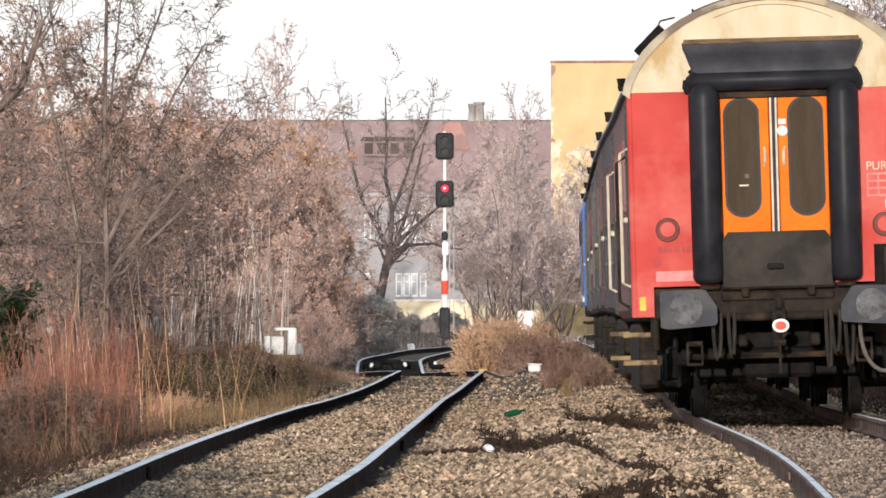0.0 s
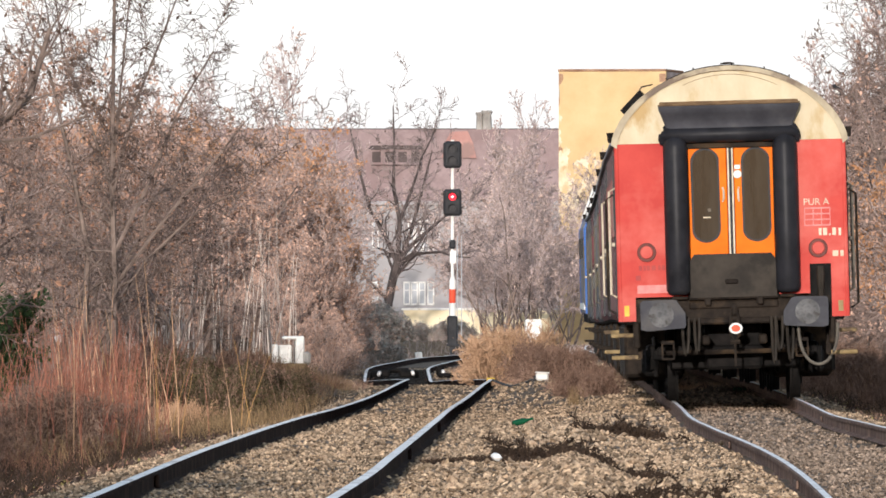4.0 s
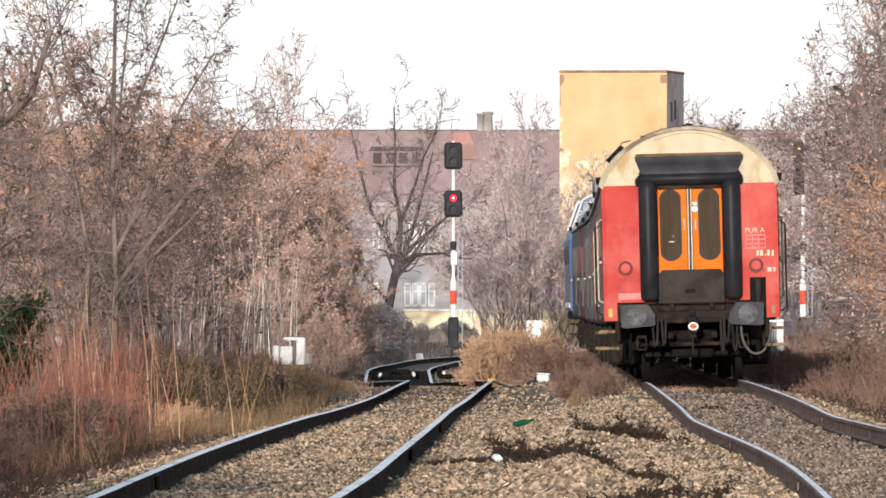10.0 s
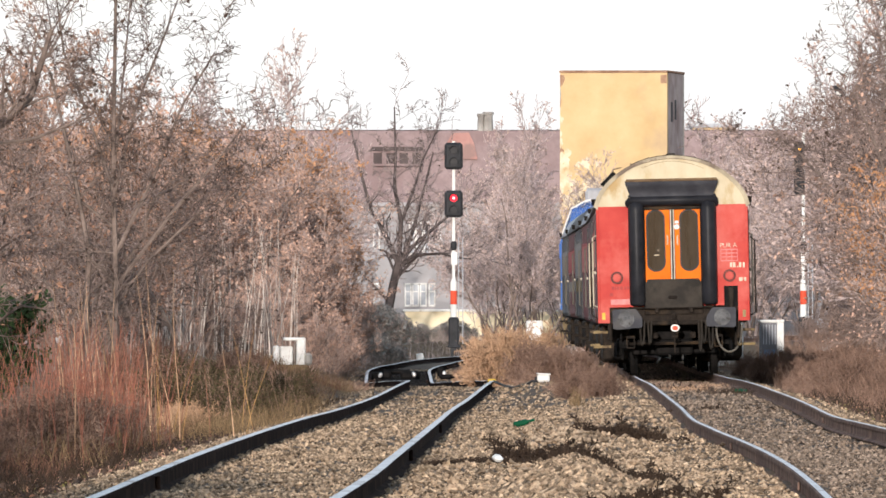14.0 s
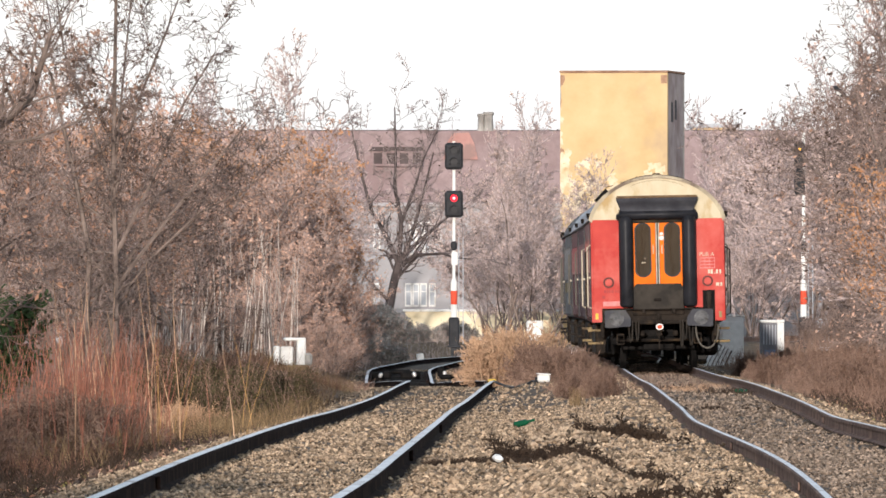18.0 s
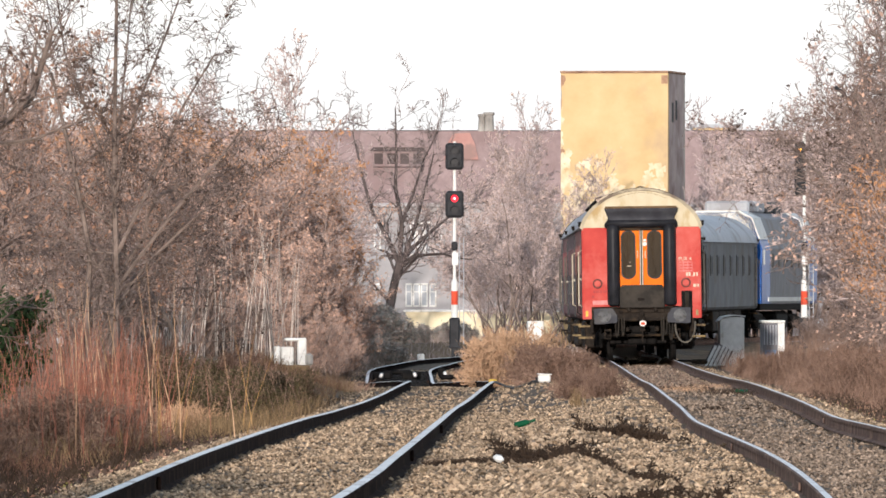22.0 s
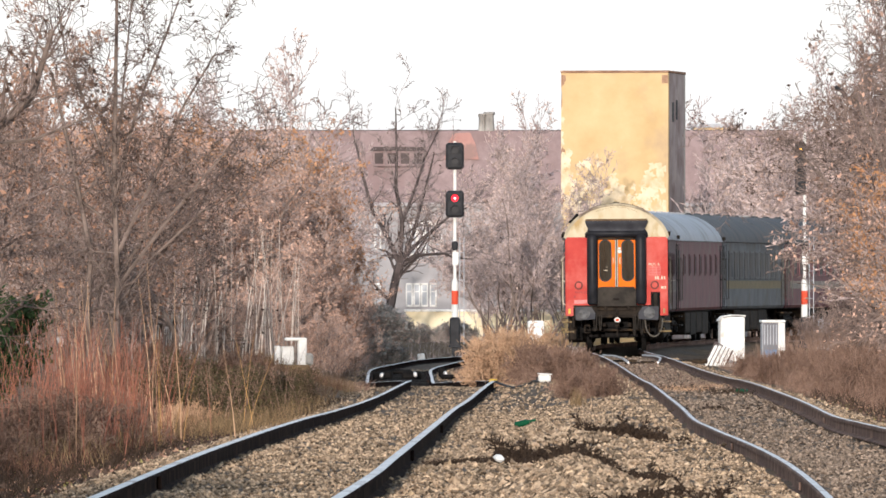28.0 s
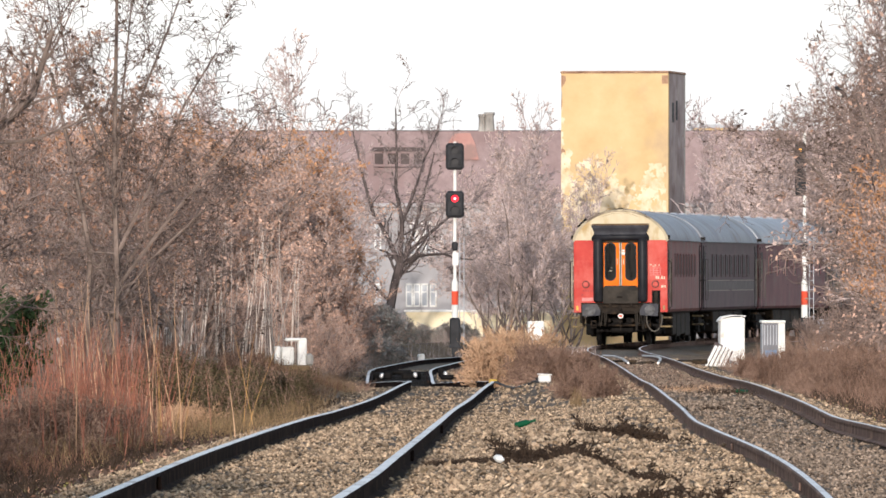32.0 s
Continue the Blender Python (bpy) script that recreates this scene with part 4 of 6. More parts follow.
signal("signal_mast", "red light signal on a white mast with a red band", 0.4, 515, {(1, 0): "lamp_red"}, 6.75, ((5.82, 0), (4.25, 0)), base=-0.033, grow=1.03)
signal("signal_mast", "amber light signal on a white mast half hidden by branches", 11.85, 500, {(0, 0): "lamp_amber"}, 7.05, ((5.86, -0.14), (4.98, -0.14)), True, 0.36)

# equipment cabinets beside the turnout
z = gz(7.3, 388)
c = thing("equipment_cabinet", "white metal trackside cabinet with a rounded top", "cabinet", pose(7.33, 388, z, 0, 0, 8) @ Matrix.Diagonal((0.92, 1, 1.07, 1)))
o = [(-0.33, 0.0), (-0.33, 1.1), (-0.25, 1.16), (0.0, 1.2), (0.25, 1.2), (0.34, 1.18), (0.34, 0.0)]
part("body", Geo().prism(o, -0.2, 0.2), "white", c)
part("cap", Geo().prism([(-0.37, 1.09), (-0.26, 1.18), (0.0, 1.225), (0.27, 1.225), (0.37, 1.2), (0.37, 1.235), (0.0, 1.25), (-0.28, 1.21), (-0.39, 1.11)], -0.23, 0.23), "white", c)
part("door", Geo().box((0.0, -0.212, 0.58), (0.54, 0.02, 1.0), 0.008), "white", c)
part("plinth", Geo().box((0, 0, 0.02), (0.74, 0.46, 0.1), 0.02), "concrete", c)
z = gz(8.38, 388)
c = thing("equipment_cabinet", "grey and white trackside cabinet with its door ajar", "cabinet", pose(8.38, 388, z, 0, 0, 6))
part("body", Geo().box((-0.03, 0.05, 0.58), (0.5, 0.4, 1.1), 0.03), "light_grey", c)
part("cap", Geo().box((0, 0.03, 1.16), (0.62, 0.5, 0.07), 0.02), "white", c)
part("door", Geo().box((0, 0, 0), (0.18, 0.03, 1.1), 0.01), "white", c, at=pose(0.21, -0.19, 0.57, 0, 0, 14))
for k in range(5):
    part("louvre", Geo().box((-0.22 + 0.075 * k, -0.166, 0.82), (0.03, 0.015, 0.5), 0.004), "light_grey", c)
# flat panels on the front, coloured like the shaded inside of an open cabinet
part("front_panel", Geo().box((-0.07, -0.1525, 0.6), (0.38, 0.012, 1.04)), "loco_grey", c, "flat panel in the shade grey of the open cabinet's inside")
part("lower_panel", Geo().box((-0.05, -0.164, 0.26), (0.3, 0.012, 0.36), 0.004), "pale_blue", c)
z = gz(6.95, 384)
c = thing("slatted_panel", "pale slatted panel leaning against the cabinet", "panel", pose(6.95, 384, z + 0.04, 0, 0, 0))
tilt = Euler((radians(-10), radians(27), 0)).to_matrix()
for k in range(5):
    part("slat", Geo().box((0.105 * k - 0.2, 0, 0.26), (0.07, 0.03, 0.58), 0.006, m=tilt), "white", c)
part("backing", Geo().box((0.02, 0.05, 0.27), (0.52, 0.02, 0.52), 0.004, m=tilt), "wall_dark", c)
part("ledge", Geo().box((0.08, 0.02, 0.02), (0.5, 0.1, 0.05), 0.01), "concrete", c)

# small white marks and boxes
for nm, lb, ct, x, y, s, tilt, m_ in (
        ("junction_box", "small white junction box sitting on the gravel", "junction box", 1.645, 248, (0.2, 0.16, 0.13), 3, "white"),
        ("marker_stone", "white concrete marker stone behind dry grass", "marker", 2.55, 420, (0.44, 0.3, 1.38), 0, "white"),
        ("marker_post", "small white marker post leaning beside the curve", "marker", -0.66, 481, (0.22, 0.15, 0.32), -8, "white")):
    z = gz(x, y)
    o = tagged(new(nm, Geo().box((0, 0, s[2] / 2), s, 0.03).mesh(nm, m_)), lb, ct)
    o.matrix_basis = pose(x, y, z - 0.01, 0, tilt, 6)
jb = bpy.data.objects["junction_box"]
part("lid", Geo().box((0, 0, 0.135), (0.225, 0.18, 0.02), 0.006), "white", jb)
part("cable_gland", Geo().tube([(-0.1, 0, 0.06), (-0.14, 0, 0.05)], 0.022, 8), "sig_black", jb)
z = gz(-3.02, 300)
c = thing("concrete_trough", "broken white concrete cable trough lying in the weeds", "trough", pose(-3.0, 300, z + 0.15, 0, 0, 5) @ Matrix.Diagonal((0.85, 0.85, 0.62, 1)))
part("side_slab", Geo().box((-0.3, 0, 0.3), (0.13, 0.34, 0.66), 0.03), "white", c)
part("side_slab", Geo().box((0.27, 0.03, 0.42), (0.2, 0.34, 0.9), 0.03), "white", c)
part("middle_slab", Geo().box((-0.06, 0.06, 0.3), (0.3, 0.12, 0.62), 0.03), "white", c)
part("top_slab", Geo().box((0.12, 0.03, 0.84), (0.5, 0.36, 0.1), 0.03), "white", c)
part("footing", Geo().box((0, 0.03, -0.12), (0.9, 0.5, 0.3), 0.05), "soil", c)
part("rubble", Geo().box((0.43, -0.1, 0.2), (0.18, 0.2, 0.4), 0.06), "concrete", c)
# cable from the box to the rail
pts = [(0.93 + 0.62 * k / 12, 275 - 26.5 * k / 12, max(gz(0.93 + 0.62 * k / 12, 275 - 26.5 * k / 12) + 0.02, -0.12 - 0.08 * math.sin(math.pi * k / 12) + 0.06 * k / 12)) for k in range(13)]
tagged(new("cable", Geo().tube(pts, 0.02, 6).mesh("cable", "sig_black")), "black cable running from the junction box to the rail", "cable")
part("rail_clamp", Geo().box((float(x1(275)) + 0.76, 275, float(z1(275)) + 0.015), (0.14, 0.3, 0.035), 0.01).box((float(x1(275)) + 0.7, 275, float(z1(275)) - 0.03), (0.03, 0.2, 0.08), 0.008), "signal_yellow", track_1, "yellow clamp on the rail's end")
# litter
o = tagged(new("bottle", Geo().tube([(-0.13, 0, 0.05), (-0.12, 0, 0.05), (0.03, 0, 0.05), (0.08, 0, 0.05), (0.16, 0, 0.05)], [0.02, 0.042, 0.042, 0.018, 0.016], 12).mesh("bottle", "green_glass", True)), "green glass bottle lying on the gravel", "bottle")
o.matrix_basis = pose(0.86, 160, gz(0.86, 160) + 0.05, 0, -14, 8) @ Matrix.Scale(0.8, 4)
o = tagged(new("paper_scrap", Geo().box((0, 0, 0.03), (0.07, 0.1, 0.05), 0.02).mesh("paper_scrap", "white")), "crumpled white paper scrap on the gravel", "litter")
o.matrix_basis = pose(0.42, 116, gz(0.42, 116) + 0.03, 10, 5, 20)

c = thing("glass_shards", "green glass shards lying in the weeds between the rails", "litter", pose(4.52, 231, gz(4.52, 231) + 0.015))
for dx, dy, w, a in ((-0.07, 0.1, 0.06, 30), (0.0, -0.2, 0.085, -20), (0.075, 0.15, 0.055, 55), (0.03, 0.5, 0.05, 10)):
    part("shard", Geo().tube([(-w / 2, 0, 0.03), (0, 0.01, 0.05), (w / 2, 0, 0.025)], [0.012, 0.032, 0.01], 7), "green_glass", c, at=pose(dx, dy, 0, 0, a / 2, a))

# ---------- turnout parts on the main track and gear on the curve ----------
for sd, dxs in ((-1, (-0.62, -0.45, -0.41, -0.36, -0.28)), (1, (0.42, 0.55, 0.6, 0.58, 0.44))):
    pts = [(float(x2(y)) + dx, y, float(z2(y)) + dz) for dx, y, dz in zip(dxs, (400, 390, 383, 376, 370), (-0.02, 0.0, 0.0, -0.01, -0.09))]
    part("check_rail", Geo().tube(pts, 0.028, 6), "steel_bright", track_2, "worn bright check rail of the turnout")
for y, dx, w in ((372, -0.1, 0.5), (378, 0.3, 0.4), (386, -0.2, 0.6)):
    part("turnout_plate", Geo().box((float(x2(y)) + dx, y, float(z2(y)) - 0.11), (w, 0.5, 0.06), 0.015), "iron", track_2)
part("point_machine", Geo().box((float(x2(380)) + 1.6, 380, float(z2(380)) - 0.1), (0.4, 0.4, 0.12), 0.03).box((float(x2(380)) + 1.15, 380, float(z2(380)) - 0.08), (0.5, 0.06, 0.05)), "iron", track_2)
for k in range(22):                                  # dark timbers between the rails under the crossing
    y = 338 + 2.6 * k
    part("sleeper", Geo().box((float(x1(y)), y, float(z1(y)) - 0.14), (1.42, 0.9, 0.1), 0.02), "dark_iron", track_1)
for dx, y, w, h in ((-0.5, 362, 0.28, 0.24), (-0.28, 366, 0.22, 0.2), (0.22, 366, 0.34, 0.2), (0.42, 364, 0.2, 0.24), (-0.05, 376, 0.7, 0.12), (1.15, 362, 0.4, 0.12), (1.05, 374, 0.2, 0.26)):
    part("crossing_gear", Geo().box((float(x1(y)) + dx, y, float(z1(y)) - 0.02), (w, 0.5, h), 0.05), "dark_iron", track_1)
for dx, y, a in ((-0.43, 361, 25), (0.37, 363, -20), (1.1, 365, -10)):
    part("crossing_tip", Geo().box((0, 0, 0), (0.09, 0.5, 0.13), 0.03), "steel_bright", track_1, at=pose(float(x1(y)) + dx, y, float(z1(y)) + 0.03, 0, a, 0))
for s, y in ((-1, 352), (1, 352)):                   # check rails beside the running rails
    part("check_rail", Geo().tube([(float(x1(y + q)) + s * 0.66, y + q, float(z1(y + q)) - 0.015) for q in (0, 6, 12, 18, 24)], 0.03, 6), "rail_side_shaded", track_1)
for trk, fx, fz, y, sd in ((track_1, x1, z1, 104, -1), (track_1, x1, z1, 123, 1), (track_2, x2, z2, 104, -1), (track_2, x2, z2, 136, -1), (track_2, x2, z2, 170, 1), (track_1, x1, z1, 160, 1)):
    for s in (-1, 1):
        part("fishplate", Geo().box((float(fx(y)) + sd * 0.7535 + s * 0.03, y, float(fz(y)) - 0.08 + sd * (0.018 if trk is track_2 else 0)), (0.03 if trk is track_1 else 0.016, 0.7, 0.09 if trk is track_1 else 0.06), 0.006), "rail_side_shaded" if trk is track_1 else "rail_rusty_lit", trk)

# ---------- tower and houses beyond ----------
t = thing("tower", "tall windowless tower with peeling ochre plaster", "tower", pose(7.0, 620, -0.3, 0, 0, -8.7))
TH = 11.2
part("front_wall", Geo().box((0, 0, TH / 2), (4.4, 0.3, TH)), "plaster", t, "ochre plaster peeling to pale patches")
for s in (-1, 1):
    part("side_wall", Geo().box((s * 2.06, 2.4, TH / 2), (0.26, 4.5, TH)), "tower_side", t, "bare grey concrete side")
part("rear_wall", Geo().box((0, 4.8, TH / 2), (4.4, 0.3, TH)), "concrete", t)
part("roof_slab", Geo().box((0, 2.4, TH + 0.03), (4.46, 5.2, 0.1), 0.03), "rust", t)
for k, z in enumerate((9.6, 9.7)):
    part("slit_window", Geo().box((2.2, 1.2 + 1.1 * k, z), (0.04, 0.35, 0.8)), "sig_black", t)
rp = random.Random(8)
for k in range(280):                                  # plaster peeled off in ragged flakes, most of them low and on the left
    px = rp.uniform(-2.1, 2.0)
    pz = rp.gauss(5.7 - 0.3 * px, 0.8)
    pr = rp.choice((0.04, 0.06, 0.06, 0.09, 0.12, 0.16, 0.22, 0.32))
    n, blob, tall, ph = 26, [], rp.uniform(0.6, 1.5), rp.uniform(0, 6.28)
    for i in range(n):
        r = pr * (0.8 + 0.28 * math.sin(3 * 6.283 * i / n + ph) + 0.16 * math.sin(7 * 6.283 * i / n + 2 * ph) + rp.uniform(-0.1, 0.1))
        blob.append((max(-2.18, min(2.12, px + r * math.cos(2 * math.pi * i / n))), pz + tall * r * math.sin(2 * math.pi * i / n)))
    part("bare_patch", Geo().prism(blob, -0.153 - 0.00012 * k, -0.148), "bare_plaster", t)
for k in range(22):                                   # chipped left edge
    cz, ch, cw = 4 + 6.6 * k / 22 + rp.uniform(-0.2, 0.2), rp.uniform(0.1, 0.4), rp.uniform(0.04, 0.2)
    edge = [(-2.196, cz - ch)] + [(-2.196 + cw * math.sin(math.pi * (q + 0.5) / 6) * rp.uniform(0.5, 1.1), cz - ch + 2 * ch * (q + 0.5) / 6) for q in range(6)] + [(-2.196, cz + ch)]
    part("edge_chip", Geo().prism(edge, -0.158 - 0.0004 * k, -0.148), rp.choice(("bare_plaster", "bare_plaster", "concrete", "rust")), t)
part("corner_patch", Geo().prism([(-2.195, 10.6), (-2.08, 10.72), (-2.0, 10.9), (-2.02, 11.08), (-2.195, 11.1)], -0.156, -0.148), "rust", t, "bare brick showing at the corner")
part("corner_patch", Geo().box((2.06, -0.155, 10.92), (0.26, 0.012, 0.34)), "rust", t, "bare brick showing at the corner")

z = gz(12.0, 480)
c = thing("equipment_cabinet", "low pale grey cabinet standing behind the brush", "cabinet", pose(12.0, 480, z))
part("body", Geo().box((0, 0, 0.5), (0.4, 0.35, 1.0), 0.03), "light_grey", c)
part("cap", Geo().box((0, 0, 1.02), (0.46, 0.42, 0.06), 0.02), "light_grey", c)
h = thing("long_house", "long two-storey grey house under a brown tiled roof", "house", pose(2.0, 700, -0.3))
part("wall", Geo().box((0, 6, 3.2), (60, 10, 6.4)), "wall_grey", h)
part("roof", Geo().prism([(-31, 6.2), (-31, 9.82), (31, 9.82), (31, 6.2)], 3.2, 9.0), "roof_tile", h)
part("eave", Geo().box((0, 0.9, 6.4), (61, 0.5, 0.2), 0.04), "wall_grey", h)
part("ridge", Geo().box((0, 6, 9.84), (62, 0.5, 0.12), 0.04), "wall_dark", h)
for cx, cw, top in ((-0.2, 0.23, 10.5), (0.14, 0.34, 10.58)):
    ch = part("chimney", Geo().tube([(cx, 5, 9.6), (cx, 5, top - 0.3), (cx, 5, top)], [cw * 0.78, cw * 0.66, cw * 0.6], 8), "concrete", h, "weathered pale chimney stack")
    part("chimney_cap", Geo().tube([(cx, 5, top - 0.02), (cx, 5, top + 0.06), (cx, 5, top + 0.14)], [cw * 0.68, cw * 0.8, cw * 0.72], 8), "concrete", ch)
dm = part("dormer", Geo().box((-4.05, 3.15, 8.55), (2.4, 0.7, 0.75), 0.04), "roof_tile", h, "low dormer in the roof")
part("dormer_roof", Geo().prism([(-5.35, 8.9), (-5.2, 9.08), (-2.9, 9.08), (-2.75, 8.9)], 2.6, 3.6), "wall_dark", dm, "dark flat dormer roof")
for k in range(4):
    part("dormer_window", Geo().box((-4.95 + 0.6 * k, 2.79, 8.55), (0.4, 0.03, 0.5)), "wall_dark", dm)
part("red_gable", Geo().prism([(-1.95, 8.5), (-1.75, 9.3), (-1.5, 9.72), (-0.75, 9.74), (-0.5, 9.2), (-0.35, 8.5)], 3.0, 3.3), "roof_red", h, "faded red roof patch")
for x, z, hh in ((-5.0, 5.1, 1.4), (-3.35, 4.85, 1.45), (-3.02, 4.85, 1.45), (-2.68, 4.85, 1.45), (-2.2, 4.85, 1.45), (-5.0, 2.26, 1.0), (-3.55, 2.26, 1.0), (-3.2, 2.26, 1.0), (-2.85, 2.26, 1.0), (-2.45, 2.26, 1.0), (2.2, 4.85, 1.4), (4.2, 4.85, 1.4)):
    w = part("window", Geo().box((x - 0.13, 0.97, z), (0.06, 0.08, hh)).box((x + 0.13, 0.97, z), (0.06, 0.08, hh)).box((x, 0.97, z + hh / 2), (0.32, 0.08, 0.08)).box((x, 0.97, z - hh / 2), (0.32, 0.08, 0.08)).box((x, 0.975, z + 0.15), (0.22, 0.05, 0.05)), "white", h)
    part("pane", Geo().box((x, 0.985, z), (0.22, 0.03, hh - 0.06)), "light_grey", w)
w = thing("garden_wall", "low sunlit yellow plaster wall behind the trees", "wall", pose(2.2, 660, -0.4), kind="structure")
part("wall_body", Geo().box((0, 0, 0.75), (7.6, 0.3, 1.7), 0.02), "yellow_wall", w)
part("coping", Geo().box((0, 0, 1.63), (7.8, 0.42, 0.1), 0.02), "white", w)
h = thing("far_house", "pale house with a flat roof beyond the trees", "house", pose(14.6, 820, -0.3))
part("wall", Geo().box((0, 3, 5.7), (2.2, 6, 11.4)), "plaster", h)
part("roof", Geo().box((0, 3, 11.5), (2.4, 6.4, 0.2)), "light_grey", h)


# ---------- plants ----------
def tubes(segs, sides=3):
    """Tapered tubes from rows of (x0, y0, z0, x1, y1, z1, r0, r1)."""
    s = np.asarray(segs, float)
    a, b, r0, r1 = s[:, 0:3], s[:, 3:6], s[:, 6], s[:, 7]
    d = b - a
    d /= np.maximum(np.linalg.norm(d, axis=1, keepdims=True), 1e-6)
    ref = np.where(np.abs(d[:, 2:3]) < 0.9, np.array([[0, 0, 1.0]]), np.array([[1.0, 0, 0]]))
    u = np.cross(d, ref)
    u /= np.linalg.norm(u, axis=1, keepdims=True)
    w = np.cross(d, u)
    V = []
    for p, r in ((a, r0), (b, r1)):
        for k in range(sides):
            t = 2 * math.pi * k / sides
            V.append(p + (u * math.cos(t) + w * math.sin(t)) * r[:, None])
    V = np.stack(V, 1).reshape(-1, 3)
    n = len(s)
    base = (np.arange(n) * 2 * sides)[:, None]
    F = np.concatenate([base + np.array([[k, (k + 1) % sides, sides + (k + 1) % sides, sides + k]]) for k in range(sides)], 0)
    return V, F


def leaves(points, rng, size):
    """Small curled quads round the given points."""
    p = np.asarray(points, float)
    n = len(p)
    u = rng.normal(size=(n, 3))
    u /= np.linalg.norm(u, axis=1, keepdims=True)
    w = np.cross(u, rng.normal(size=(n, 3)))
    w /= np.linalg.norm(w, axis=1, keepdims=True)
    s = size * rng.uniform(0.6, 1.5, (n, 1))
    V = np.stack([p - u * s, p + w * s * 0.5, p + u * s, p - w * s * 0.5 + np.cross(u, w) * s * 0.3], 1).reshape(-1, 3)
    return V, np.arange(4 * n).reshape(-1, 4)


def skeleton_of(seed, height, stems, lean, levels, kids, ratio, twig, r0, wob=0.12, up=0.06, first=0.15, angle=(0.45, 0.9), limbs=()):
    """Limb segments of a bare tree; returns thick limbs, thin twigs and twig tips."""
    rng = random.Random(seed)
    thick, thin, tips = [], [], []

    def branch(p, d, ln, r, lev):
        n = max(2, int(round((6, 5, 4, 3, 3)[lev] * (1 if lev else 1.6))))
        for i in range(n):
            d = (d + Vector((rng.gauss(0, wob), rng.gauss(0, wob), rng.gauss(0, wob) + up))).normalized()
            q = p + d * (ln / n)
            ra = max(twig, r * (1 - 0.75 * i / n))
            rb = max(twig * 0.8, r * (1 - 0.75 * (i + 1) / n))
            (thick if ra > twig * 2.2 else thin).append((*p, *q, ra, rb))
            p = q
            if lev >= 2 and rng.random() < 0.6:
                tips.append(tuple(p))
            if lev < levels and (i + 1) / n > first * (1 if lev == 0 else 0.6):
                for _ in range(kids[lev] if rng.random() < 0.85 else kids[lev] - 1):
                    a = rng.uniform(*angle)
                    side = d.cross(Vector((rng.gauss(0, 1), rng.gauss(0, 1), rng.gauss(0, 1)))).normalized()
                    nd = d * math.cos(a) + side * math.sin(a)
                    branch(p, nd, ln * ratio * rng.uniform(0.6, 1.15) * (1 - 0.45 * (i + 1) / n), max(twig, rb * 0.62), lev + 1)

    for pts, ra, rb in limbs:
        for i in range(len(pts) - 1):
            p, q = Vector(pts[i]), Vector(pts[i + 1])
            r1, r2 = (ra + (rb - ra) * j / (len(pts) - 1) for j in (i, i + 1))
            for j in range(3):
                u, w = p.lerp(q, j / 3), p.lerp(q, (j + 1) / 3)
                thick.append((*u, *w, r1 + (r2 - r1) * j / 3, r1 + (r2 - r1) * (j + 1) / 3))
                if i or len(pts) > 4 or rb < 0.05:
                    side = Vector((rng.gauss(0, 1), rng.gauss(0, 0.7), rng.uniform(0, 1.2))).normalized()
                    branch(w, ((q - p).normalized() * 0.7 + side).normalized(), height * rng.uniform(0.12, 0.26), r2 * 0.45, 1)
    for k in range(stems):
        a = 2 * math.pi * k / stems + rng.uniform(-0.5, 0.5)
        t = rng.uniform(0.2, 1) * lean
        d = Vector((math.cos(a) * t, math.sin(a) * t, 1)).normalized()
        branch(Vector((0.12 * math.cos(a), 0.12 * math.sin(a), -0.1)), d, height * rng.uniform(0.75, 1.0) * (1 if k == 0 else 0.85), r0 * (1 if k == 0 else 0.7), 0)
    return thick, thin, tips


def tree_kind(name, label, seed, leaf=None, leaf_n=0, leaf_size=0.05, bark="bark", twig_m="twig", **kw):
    t = thing(name, label, "tree" if "tree" in name else "shrub", group="line-side trees and shrubs")
    thick, thin, tips = skeleton_of(seed, **kw)
    V, F = tubes(thick, 5)
    ob = new("trunk", mesh_np("trunk", V, F, bark))
    ob.parent = t
    V, F = tubes(thin, 3)
    ob = new("crown", mesh_np("crown", V, F, twig_m))
    ob.parent = t
    if leaf:
        rng = np.random.default_rng(seed)
        tp = np.asarray(tips)
        pick = tp[rng.integers(0, len(tp), leaf_n)] + rng.normal(0, 0.05, (leaf_n, 3))
        V, F = leaves(pick, rng, leaf_size)
        ob = new("leaves", mesh_np("leaves", V, F, leaf))
        ob.parent = t
    return t


